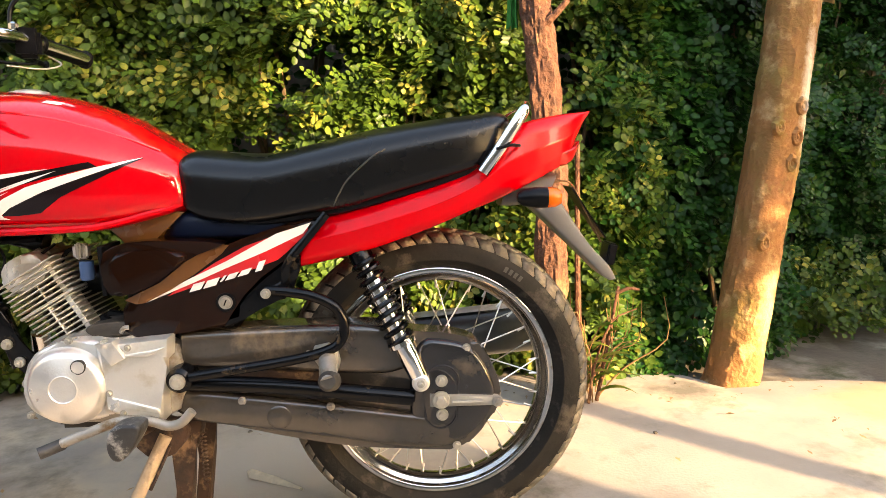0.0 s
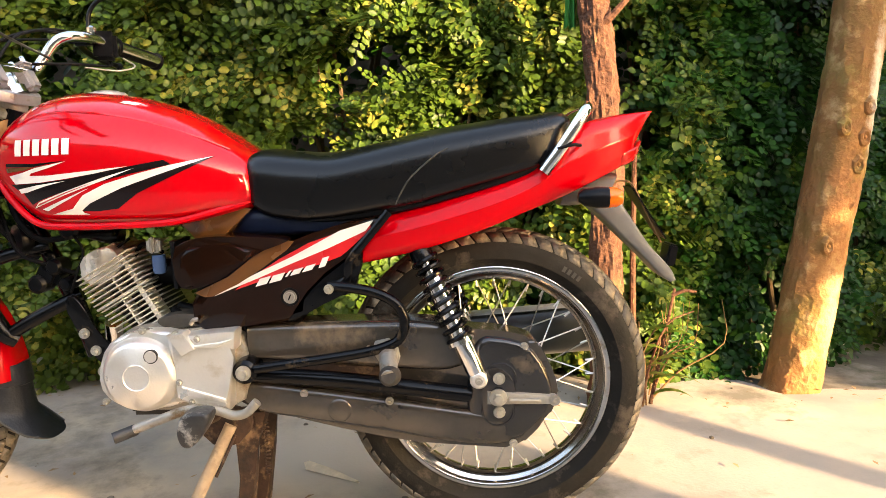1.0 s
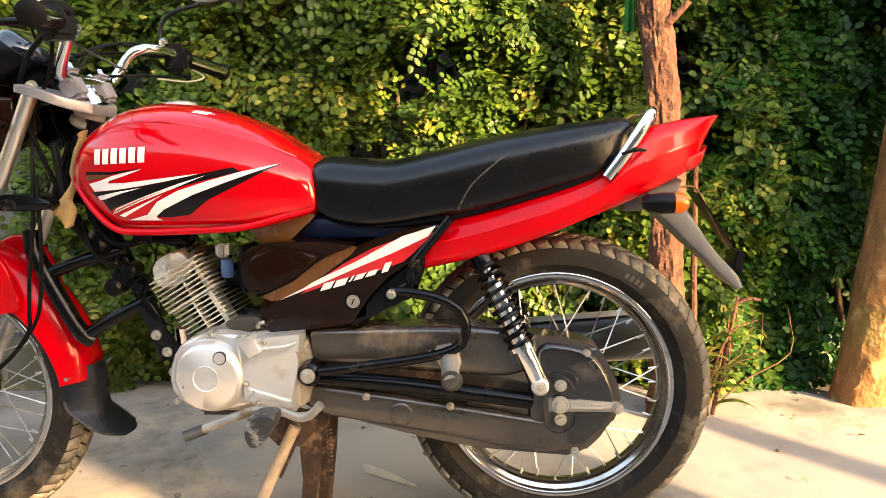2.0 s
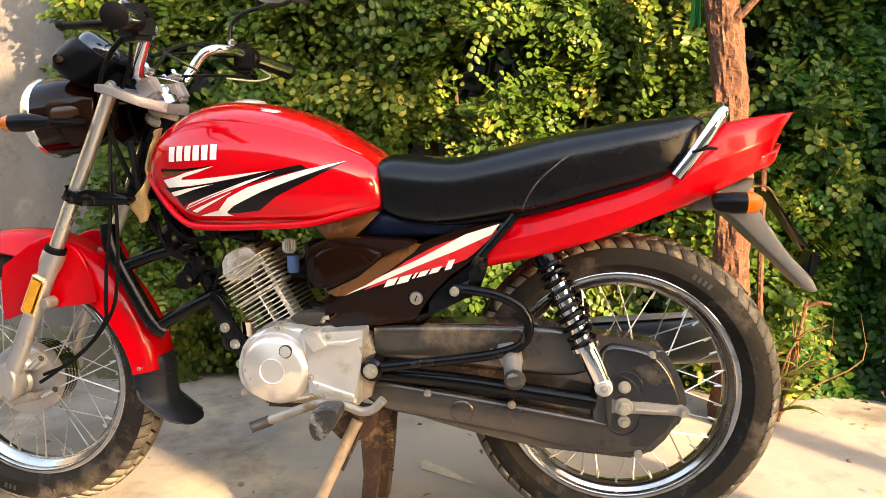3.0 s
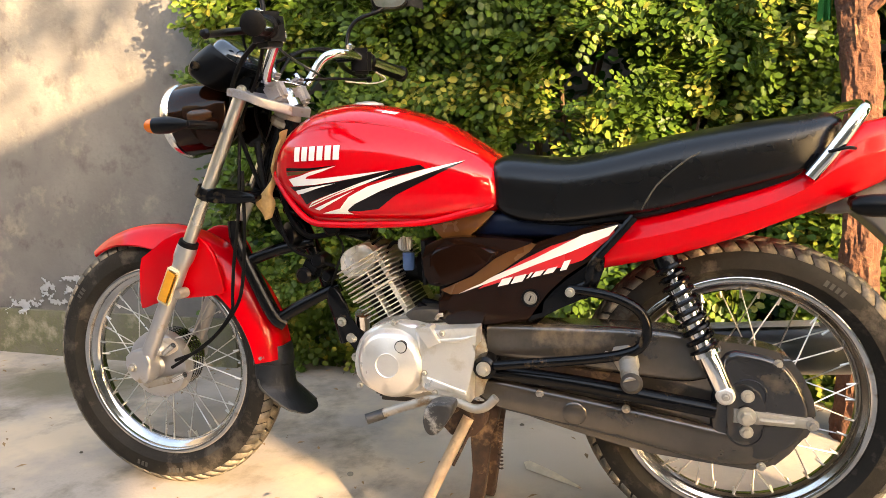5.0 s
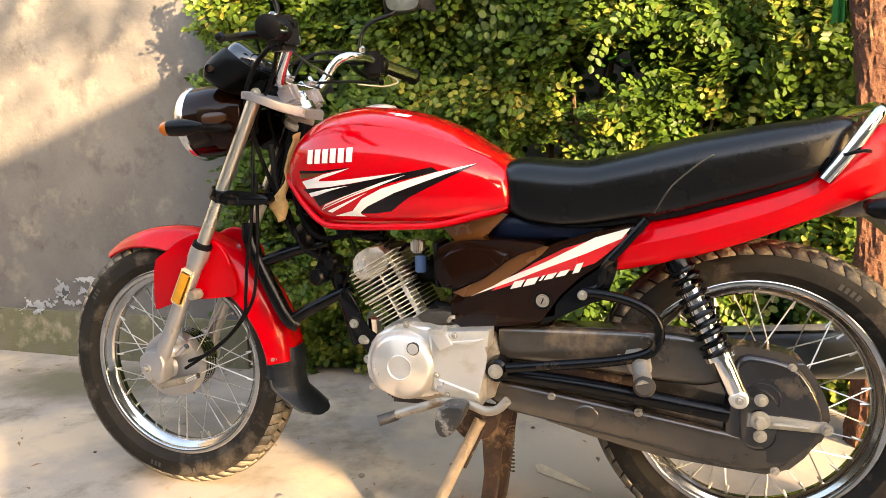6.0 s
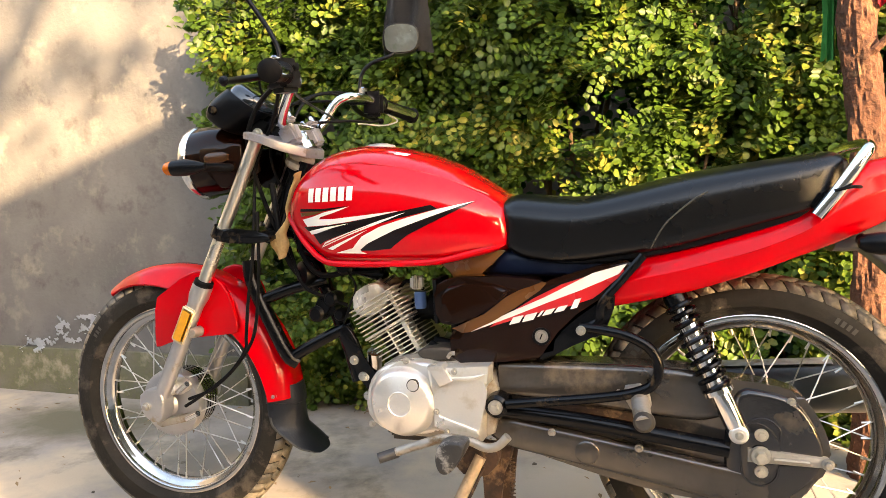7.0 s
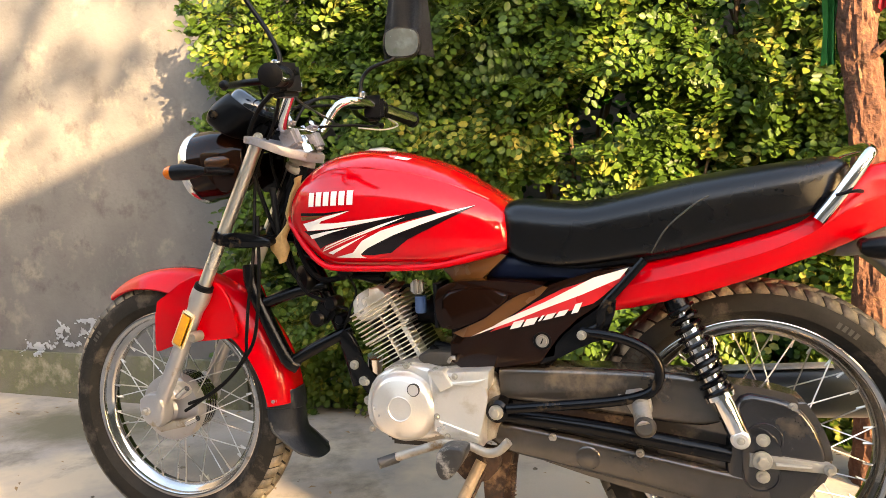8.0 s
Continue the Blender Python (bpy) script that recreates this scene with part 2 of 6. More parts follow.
FLAKE = material("flaking_whitewash", (0.60, 0.62, 0.64), 0.85, vary=0.15, scale=30, bump=0.3)
MOSS = material("damp_mossy_cement", (0.15, 0.138, 0.105), 0.92, vary=0.35, scale=6, bump=0.3, fine=90, color2=(0.10, 0.11, 0.045), stain=(0.28, 0.25, 0.19), stain_scale=6, stain_amount=0.35)
LEAF = leaf_material("hedge_leaves", (0.0045, 0.019, 0.0035), (0.057, 0.106, 0.014), (0.43, 0.36, 0.080))
# darker copy of LEAF: shade of inner and right-hand leaves put into colour
LEAFDARK = leaf_material("shade_darkened_leaves", (0.002, 0.015, 0.002), (0.011, 0.058, 0.007), (0.075, 0.145, 0.020))
DRYLEAF = material("dry_leaf_litter", (0.30, 0.19, 0.09), 0.85, vary=0.4, island=0.5)


# ---- mesh helpers ----
def placed(ob):
    """Where ob stands in the world."""
    m = ob.matrix_basis.copy()
    return placed(ob.parent) @ ob.matrix_parent_inverse @ m if ob.parent else m


def finish(name, mesh, mat, parent=None, label="", angle=38, world_space=True):
    mesh.materials.append(mat)
    mesh.polygons.foreach_set("use_smooth", [True] * len(mesh.polygons))
    if angle:
        mesh.set_sharp_from_angle(angle=radians(angle))
    ob = new(name, mesh)
    if parent:
        ob.parent = parent
        if world_space:
            ob.matrix_parent_inverse = placed(parent).inverted()
    if label:
        ob["label"] = label
    return ob


def part(name, bm, mat, parent=None, label="", angle=38):
    bmesh.ops.recalc_face_normals(bm, faces=bm.faces)
    me = bpy.data.meshes.new(name)
    bm.to_mesh(me)
    bm.free()
    return finish(name, me, mat, parent, label, angle)


def thing(name, at, label, category, group="", kind=""):
    e = new(name)
    e.empty_display_size = 0.1
    e.matrix_basis = Matrix.Translation(at)
    return tagged(e, label, category, group, kind)


def rings_to(bm, rings, closed=True, caps=True):
    vs = [[bm.verts.new(p) for p in r] for r in rings]
    n = len(vs[0])
    for a, b in zip(vs, vs[1:]):
        for i in range(n if closed else n - 1):
            j = (i + 1) % n
            bm.faces.new((a[i], a[j], b[j], b[i]))
    if caps and closed:
        for r in (vs[0], vs[-1]):
            bm.faces.new(r)
    return bm


def frames_along(pts):
    """Unit side vectors along a path, turned as little as possible."""
    pts = [Vector(p) for p in pts]
    tang = []
    for i in range(len(pts)):
        a, b = pts[max(i - 1, 0)], pts[min(i + 1, len(pts) - 1)]
        tang.append((b - a).normalized())
    up = Vector((0, 0, 1)) if abs(tang[0].z) < 0.9 else Vector((0, 1, 0))
    u = tang[0].cross(up).normalized()
    res = []
    for t in tang:
        u = (u - t * u.dot(t)).normalized()
        res.append((t, u, t.cross(u)))
    return pts, res


def smooth_path(pts, k=3):
    """Round a path by a Catmull-Rom curve, k steps a span."""
    P = [Vector(p) for p in pts]
    P = [P[0] * 2 - P[1]] + P + [P[-1] * 2 - P[-2]]
    out = []
    for i in range(1, len(P) - 2):
        for s in range(k):
            t = s / k
            a, b, c, d = P[i - 1:i + 3]
            out.append(0.5 * ((2 * b) + (c - a) * t + (2 * a - 5 * b + 4 * c - d) * t * t + (3 * b - a - 3 * c + d) * t ** 3))
    out.append(P[-2])
    return out


def tube(bm, pts, r, n=10, k=0, flat=1.0):
    """A tube along pts; r is one radius or one for each end; flat squeezes it across y."""
    if k:
        pts = smooth_path(pts, k)
    pts, fr = frames_along(pts)
    m = len(pts)
    r0, r1 = r if isinstance(r, tuple) else (r, r)
    rings = []
    for i, (p, (t, u, v)) in enumerate(zip(pts, fr)):
        rad = r0 + (r1 - r0) * i / max(1, m - 1)
        ring = []
        for a in range(n):
            w = 2 * math.pi * a / n
            o = (u * math.cos(w) + v * math.sin(w)) * rad
            o.y *= flat
            ring.append(p + o)
        rings.append(ring)
    return rings_to(bm, rings)


def lathe(bm, profile, at, axis=(0, 1, 0), n=32, a0=0.0, a1=360.0):
    """Turn (radius, along) pairs round an axis through at."""
    q = Vector((0, 0, 1)).rotation_difference(Vector(axis)).to_matrix()
    full = abs(a1 - a0) >= 359.9
    steps = n if full else n + 1
    rings = []
    for i in range(steps):
        w = radians(a0 + (a1 - a0) * i / n)
        rings.append([Vector(at) + q @ Vector((r * math.cos(w), r * math.sin(w), h)) for r, h in profile])
    vs = [[bm.verts.new(p) for p in r] for r in rings]
    pairs = list(zip(vs, vs[1:])) + ([(vs[-1], vs[0])] if full else [])
    for a, b in pairs:
        for i in range(len(profile) - 1):
            bm.faces.new((a[i], a[i + 1], b[i + 1], b[i]))
    bmesh.ops.remove_doubles(bm, verts=[v for r in vs for v in r], dist=1e-6)
    return bm


def loft(bm, stations, n=28, p=2.6, k=3, yc=0.0, low=None):
    """A body through sections, each (xb, zb, xt, zt, half width): its foot and head in the middle plane."""
    S = np.array(stations, float)
    t = np.arange(len(S))
    P = smooth_rows(S, k)
    rings = []
    for xb, zb, xt, zt, hw in P:
        ring = []
        for i in range(n):
            w = 2 * math.pi * i / n
            c, s = math.cos(w), math.sin(w)
            e = (low or p) if s < 0 else p
            y = yc + hw * math.copysign(abs(c) ** (2 / e), c)
            f = 0.5 + 0.5 * math.copysign(abs(s) ** (2 / e), s)
            ring.append((xb + (xt - xb) * f, y, zb + (zt - zb) * f))
        rings.append(ring)
    return rings_to(bm, rings)


def smooth_rows(S, k):
    S = np.array(S, float)
    P = np.vstack([2 * S[0] - S[1], S, 2 * S[-1] - S[-2]])
    out = []
    for i in range(1, len(P) - 2):
        for s in range(k):
            t = s / k
            a, b, c, d = P[i - 1:i + 3]
            out.append(0.5 * ((2 * b) + (c - a) * t + (2 * a - 5 * b + 4 * c - d) * t * t + (3 * b - a - 3 * c + d) * t ** 3))
    out.append(P[-2])
    return out


def chaikin(pts, times=2):
    for _ in range(times):
        out = []
        for i, a in enumerate(pts):
            b = pts[(i + 1) % len(pts)]
            out.append(tuple(0.75 * u + 0.25 * v for u, v in zip(a, b)))
            out.append(tuple(0.25 * u + 0.75 * v for u, v in zip(a, b)))
        pts = out
    return pts


def plate(bm, outline, y0, y1, bevel=0.006, rounds=1, segments=2):
    """An outline in x and z, cut out between y0 (towards the viewer's side) and y1, with rounded front edges."""
    pts = chaikin(outline, rounds) if rounds else outline
    f = [bm.verts.new((x, y0, z)) for x, z in pts]
    b = [bm.verts.new((x, y1, z)) for x, z in pts]
    front = bm.faces.new(f)
    bm.faces.new(b[::-1])
    n = len(pts)
    for i in range(n):
        j = (i + 1) % n
        bm.faces.new((f[j], f[i], b[i], b[j]))
    if bevel:
        bmesh.ops.bevel(bm, geom=list(front.edges), offset=bevel, segments=segments, profile=0.5, affect='EDGES', clamp_overlap=True)
    return bm


def pillow(bm, outline, y0, y1, soft, rounds=2):
    """An outline in x and z, filled out to a cushion between y0 and y1 with edges rounded by soft."""
    pts = chaikin(outline, rounds)
    cx, cz = sum(p[0] for p in pts) / len(pts), sum(p[1] for p in pts) / len(pts)
    ext = max(math.hypot(p[0] - cx, p[1] - cz) for p in pts)
    rings = []
    for end, sgn in ((y0, 1), (y1, -1)):
        part_rings = []
        for q in range(6):
            w = math.pi / 2 * q / 5
            k = 1 - soft / ext * (1 - math.sin(w))
            part_rings.append([(cx + (x - cx) * k, end + sgn * soft * (1 - math.cos(w)), cz + (z - cz) * k) for x, z in pts])
        rings += part_rings if sgn > 0 else part_rings[::-1]
    return rings_to(bm, rings)


def block(bm, centre, size, m=None, bevel=0.0, segments=2):
    r = bmesh.ops.create_cube(bm, size=1.0)
    vs = r["verts"]
    bmesh.ops.scale(bm, vec=size, verts=vs)
    if bevel:
        es = list({e for v in vs for e in v.link_edges})
        o = bmesh.ops.bevel(bm, geom=es, offset=bevel, segments=segments, affect='EDGES', clamp_overlap=True)
        vs = list({v for f in o["faces"] for v in f.verts} | {v for v in vs if v.is_valid})
    if m:
        bmesh.ops.transform(bm, matrix=m, verts=vs)
    bmesh.ops.translate(bm, vec=centre, verts=vs)
    return bm


def rod(bm, a, b, r, n=12):
    return tube(bm, [a, b], r, n)


def bolt(parent, x, y, z, r=0.008, depth=0.008, mat=None, name="bolt"):
    bm = bmesh.new()
    r *= 0.74
    lathe(bm, [(0, -depth), (r * 0.75, -depth), (r * 0.85, -depth * 0.85), (r * 0.85, -depth * 0.2)], (x, y, z), n=6)
    lathe(bm, [(0, -depth * 0.3), (r * 1.3, -depth * 0.3), (r * 1.4, -depth * 0.1), (r * 1.4, 0.002)], (x, y, z), n=14)
    return part(name, bm, BOLT if mat in (None, ALU) else mat, parent)


# ---- ground, slab, walls ----
def sheet(name, x0, x1, y0, y1, nx, ny, height, mat, label, category, kind="structure", parent=None):
    xs, ys = np.linspace(x0, x1, nx), np.linspace(y0, y1, ny)
    verts = [(x, y, height(x, y)) for y in ys for x in xs]
    faces = [(j * nx + i, j * nx + i + 1, (j + 1) * nx + i + 1, (j + 1) * nx + i) for j in range(ny - 1) for i in range(nx - 1)]
    me = bpy.data.meshes.new(name)
    me.from_pydata(verts, [], faces)
    return tagged(finish(name, me, mat, parent, "", 0), label, category, "", kind)


def soil_height(x, y):
    h = -0.035 + 0.02 * noise.noise((x * 1.3, y * 1.3, 0.2)) + 0.006 * noise.noise((x * 9, y * 9, 4))
    bank = max(0.0, min(1.0, (x - 1.75) / 0.5)) * max(0.0, min(1.0, (y - 1.2) / 0.7)) * max(0.0, min(1.0, (5 - x)))
    return (h + 0.28 * bank) if abs(x) < 6 and abs(y) < 6 else -0.035


sheet("ground", -6, 6, -6, 6, 121, 121, soil_height, SOIL, "bare brown soil with patches of dry litter", "ground")
bm = bmesh.new()
for r in ((6.0, 60.0),):
    ring = [[(sx * q, sy * q, -0.036) for sx, sy in ((-1, -1), (1, -1), (1, 1), (-1, 1))] for q in r]
    rings_to(bm, ring, True, False)
tagged(part("ground", bm, SOIL), "open bare ground reaching to the horizon", "ground", "", "structure")


def slab_edge(x):
    """Back edge of the concrete, worn away unevenly."""
    base = 1.02 if x < 0.72 else 1.02 - 0.27 * min(1, (x - 0.72) / 0.22)
    if x > 1.2:
        base -= 0.1 * min(1.0, (x - 1.2) / 0.5)
    return base + 0.035 * noise.noise((x * 3.1, 1.7, 0)) + 0.015 * noise.noise((x * 13, 0.3, 0))


nx, ny = 240, 90
verts, faces = [], []
for j in range(ny):
    for i in range(nx):
        x = -5 + 10 * i / (nx - 1)
        e = slab_edge(x)
        f = (j / (ny - 1)) ** 0.8
        y = -5 + (e + 5) * f
        z = -0.014 * min(1.3, max(0.0, -0.3 - x)) + 0.004 * noise.noise((x * 1.1, y * 1.1, 7)) + 0.002 * noise.noise((x * 6, y * 6, 1))
        if j >= ny - 3:
            z -= 0.012 * (j - ny + 4) / 3
        verts.append((x, y, z))
low = len(verts)
for i in range(nx):
    x, y, z = verts[(ny - 1) * nx + i]
    verts.append((x, y + 0.02, -0.09))
for j in range(ny - 1):
    for i in range(nx - 1):
        faces.append((j * nx + i, j * nx + i + 1, (j + 1) * nx + i + 1, (j + 1) * nx + i))
for i in range(nx - 1):
    a = (ny - 1) * nx + i
    faces.append((a, a + 1, low + i + 1, low + i))
me = bpy.data.meshes.new("pavement")
me.from_pydata(verts, [], faces)
tagged(finish("pavement", me, SLAB, None, "", 45), "worn sandy concrete yard slab with a broken back edge", "pavement", "", "structure")

WALL_Y = 0.87


def wall_mesh(x0, x1, z0, z1, y, thick, nx, nz, amp):
    bm = bmesh.new()
    grid = [[bm.verts.new((x0 + (x1 - x0) * i / nx, y + amp * noise.noise((x0 + (x1 - x0) * i / nx * 2.5, (z0 + (z1 - z0) * k / nz) * 2.5, 3)),
                           z0 + (z1 - z0) * k / nz)) for i in range(nx + 1)] for k in range(nz + 1)]
    for k in range(nz):
        for i in range(nx):
            bm.faces.new((grid[k][i], grid[k][i + 1], grid[k + 1][i + 1], grid[k + 1][i]))
    edge = [e for e in bm.edges if e.is_boundary]
    r = bmesh.ops.extrude_edge_only(bm, edges=edge)
    bmesh.ops.translate(bm, vec=(0, thick, 0), verts=[v for v in r["geom"] if isinstance(v, bmesh.types.BMVert)])
    return bm


wall = tagged(part("wall_north", wall_mesh(-5.0, -1.62, -0.1, 2.6, WALL_Y, 0.2, 120, 90, 0.006), PLASTER, None, "", 60),
              "grey cement-plastered wall, stained and patchy", "wall", "", "structure")
plinth = tagged(part("trim", wall_mesh(-5.0, -1.66, -0.1, 0.17, WALL_Y - 0.022, 0.03, 120, 14, 0.010), MOSS, None, "", 60),
                "damp mossy plinth along the plastered wall's foot", "plinth", "", "structure")
# unseen soil-dark backing, added so no sky shows through the hedge
tagged(part("wall_back", wall_mesh(-5.0, 6.0, -0.1, 2.6, 1.75, 0.2, 40, 30, 0.01), SOIL, None, "", 60),
       "added unseen wall behind the hedge, keeping its gaps dark", "wall", "", "structure")
# remains of whitewash above the plinth: ragged islands a millimetre thick
for cx, cz, w, h in ((-2.385, 0.268, 0.10, 0.065), (-2.56, 0.262, 0.055, 0.055), (-2.68, 0.19, 0.10, 0.040), (-2.50, 0.205, 0.13, 0.018)):
    bm = bmesh.new()
    step = 0.0045
    grid = {}

    def corner(i, k):
        if (i, k) not in grid:
            x, z = cx + i * step, cz + k * step
            jit = noise.noise((x * 300, 0, z * 300)) * 0.0016
            grid[i, k] = bm.verts.new((x + jit, WALL_Y - (0.0345 if z < 0.17 else 0.0105) + 0.006 * noise.noise((x * 2.5, z * 2.5, 3)), z - jit))
        return grid[i, k]
    for i in range(int(-w / step), int(w / step)):
        for k in range(int(-h / step), int(h / step)):
            x, z = cx + i * step, cz + k * step
            edge = math.hypot(i * step / w, k * step / h)
            keep = 0.9 * noise.noise((x * 26, 2.0, z * 34)) + 0.6 * noise.noise((x * 75, 5.0, z * 90))
            if keep > edge * 1.0 - 0.50:
                bm.faces.new((corner(i, k), corner(i + 1, k), corner(i + 1, k + 1), corner(i, k + 1)))
    bmesh.ops.solidify(bm, geom=list(bm.faces), thickness=-0.0015)
    part("paint_flake", bm, FLAKE, wall)

# walls added out of view: the east one and its openings shape the low sun
bm = bmesh.new()
# stepped jamb slants the opening to trim the sun patch on the slab
jambs = [(-3.11 - 0.33 * (k + 0.5) / 9, 1.05 + 0.05 * k, 1.10 + 0.05 * k) for k in range(9)]
pieces = [(-9.0, -4.62, -0.1, 2.75), (-4.62, -4.25, -0.1, 1.46), (-4.62, -4.25, 1.72, 2.75), (-4.25, -4.05, -0.1, 2.75), (-4.05, -3.10, -0.1, 1.05), (-4.05, -3.10, 1.50, 2.75),
          (-3.10, -2.34, -0.1, 2.75)]
for y0, y1, z0, z1 in pieces + [(jamb, -3.10, lo, hi) for jamb, lo, hi in jambs]:
    block(bm, (3.1, 0.5 * (y0 + y1), 0.5 * (z0 + z1)), (0.2, y1 - y0, z1 - z0))
tagged(part("wall_east", bm, PLASTER), "added wall out of view, its openings shaping the sun patches", "wall", "", "structure")
# unseen wall, added to dim what the bike's gloss reflects
bm = bmesh.new()
block(bm, (-2.4, -4.3, 1.3), (9.2, 0.2, 2.8))
tagged(part("wall_south", bm, SOIL), "added brown wall out of view, darkening the reflections", "wall", "", "structure")
bm = bmesh.new()
block(bm, (-5.2, -1.8, 1.3), (0.2, 5.2, 2.8))
tagged(part("wall_west", bm, PLASTER), "plain plastered yard side wall", "wall", "", "structure")


# ---- hedge ----
def leaf_cloud(name, count, place, size, mat, label, category, seed, kind="stuff", parent=None, flat=0.22):
    """Feathery sprays: each is a stalk with paired oval leaflets in one plane, every leaflet a folded blade with a rounded tip."""
    rg = np.random.RandomState(seed)

    def unit(a):
        return a / np.linalg.norm(a, axis=-1, keepdims=True)
    spots = [place(rg) for _ in range(count)]
    O = np.array([p[0] for p in spots])
    face = unit(np.array([p[1] for p in spots]) + rg.normal(0, 0.34, (count, 3)))
    d = rg.normal(0, 1, (count, 3)) + np.array((0.0, 0.0, -0.45))
    d = unit(d - face * (d * face).sum(1, keepdims=True) + face * rg.uniform(-0.1, 0.5, (count, 1)))
    side = unit(np.cross(d, face))
    nrm = np.cross(side, d)
    L = size * rg.uniform(0.62, 1.25, count)
    pairs = rg.randint(2, 6, count)
    idx = np.repeat(np.arange(count), pairs * 2 + 1)
    first = np.repeat(np.cumsum(np.r_[0, (pairs * 2 + 1)[:-1]]), pairs * 2 + 1)
    k = np.arange(len(idx)) - first
    q, sg = k // 2, np.where(k % 2, 1.0, -1.0)
    last = k == pairs[idx] * 2
    sg[last] = 0.0
    l0 = L[idx][:, None]
    D, S, Nn = d[idx], side[idx], nrm[idx]
    base = O[idx] + D * (q[:, None] * l0 * 0.58) + S * sg[:, None] * l0 * 0.05 - Nn * (q[:, None] ** 2 * l0 * 0.035)
    ax = unit(S * sg[:, None] * 0.9 + D * np.where(last, 1.0, 0.42)[:, None] + rg.normal(0, 0.11, D.shape))
    nn = Nn + rg.normal(0, flat, D.shape)
    nn = unit(nn - ax * (nn * ax).sum(1, keepdims=True))
    wv = np.cross(ax, nn) * l0 * rg.uniform(0.27, 0.36, (len(idx), 1))
    l = ax * l0 * (rg.uniform(0.8, 1.1, (len(idx), 1)) * (1 - 0.05 * q[:, None]))
    fold = nn * l0 * 0.08
    V = np.stack([base, base + l * 0.30 + wv * 0.92 + fold, base + l * 0.30 - wv * 0.92 + fold, base + l * 0.72 + wv * 0.88 + fold * 0.8,
                  base + l * 0.72 - wv * 0.88 + fold * 0.8, base + l * 1.0 - fold * 0.5, base + l * 0.5 - fold * 0.3], axis=1).reshape(-1, 3)
    tri = np.array([(0, 1, 6), (0, 6, 2), (1, 3, 6), (2, 6, 4), (3, 5, 6), (4, 6, 5)])
    F = (np.arange(len(idx))[:, None, None] * 7 + tri[None]).reshape(-1, 3)
    me = bpy.data.meshes.new(name)
    me.from_pydata(V.tolist(), [], F.tolist())
    return tagged(finish(name, me, mat, parent, "", 0), label, category, "", kind)


def hedge_front(x, z):
    """Depth of the clipped face: bulges, hollows, a foot that steps back."""
    y = 0.80 + 0.10 * noise.noise((x * 1.9, z * 1.9, 2)) + 0.07 * noise.noise((x * 5, z * 5, 9)) + 0.05 * noise.noise((x * 11, z * 11, 4))
    y += (0.10 if x < 0.45 else 0.0) * max(0, 0.35 - z) / 0.35
    if x < -1.30:
        y -= 0.23 * min(1.0, (-1.30 - x) / 0.3)
    if x > 0.55:
        y += 0.16 * min(1, (x - 0.55) / 0.6)
    if x > 1.2:
        y += 0.55 * min(1, (x - 1.2) / 0.5)
    return y


def in_hedge(rg, x0, x1, deep):
    while True:
        x, z = rg.uniform(x0, x1), rg.uniform(0.01, 2.15)
        left = -1.605 + 0.07 * noise.noise((z * 3, 0.5, 0)) + 0.04 * noise.noise((z * 11, 3, 0)) + max(0, 0.9 - z) * 0.13
        if x < left:
            continue
        gap = noise.noise((x * 3.4, z * 3.4, 21)) + 0.5 * noise.noise((x * 8, z * 8, 5))
        y = hedge_front(x, z)
        depth = abs(rg.normal(0, deep))
        if gap < -0.33 and depth < 0.24:
            continue
        return (x, y + depth, z), (0.10, -0.75, 0.55)


hedge = thing("hedge", (-0.3, 1.0, 0.0), "dense clipped leafy green hedge with yellow-green patches", "hedge", "", "stuff")
leaf_cloud("leaves", 13000, lambda rg: in_hedge(rg, -1.85, 0.75, 0.085), 0.0315, LEAF, "", "", 3, parent=hedge)
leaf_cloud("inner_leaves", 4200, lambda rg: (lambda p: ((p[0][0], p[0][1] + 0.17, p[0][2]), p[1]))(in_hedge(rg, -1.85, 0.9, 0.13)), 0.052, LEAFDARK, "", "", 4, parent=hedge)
shade_hedge = thing("hedge", (1.6, 1.3, 0.0), "hedge of feathery compound leaves, shade put into its deep green", "hedge", "", "stuff")
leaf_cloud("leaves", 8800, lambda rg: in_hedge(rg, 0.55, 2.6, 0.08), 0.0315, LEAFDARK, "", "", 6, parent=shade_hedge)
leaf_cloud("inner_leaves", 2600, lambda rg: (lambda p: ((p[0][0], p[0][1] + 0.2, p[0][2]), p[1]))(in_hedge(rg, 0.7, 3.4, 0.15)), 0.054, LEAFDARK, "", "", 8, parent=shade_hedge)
for par, x0, x1, sd in ((hedge, -1.5, 0.7, 1), (shade_hedge, 0.8, 3.0, 2)):
    rng = random.Random(sd)
    bm = bmesh.new()
    for _ in range(46):
        x = rng.uniform(x0, x1)
        y = hedge_front(x, 0.5) + rng.uniform(0.12, 0.35)
        pts = [(x, y, -0.05)]
        for q in range(1, 7):
            x += rng.uniform(-0.09, 0.09)
            y += rng.uniform(-0.03, 0.02)
            pts.append((x, y, q * 0.33))
        tube(bm, pts, (rng.uniform(0.006, 0.013), 0.003), 6, 2)
    part("stems", bm, STEM, par)


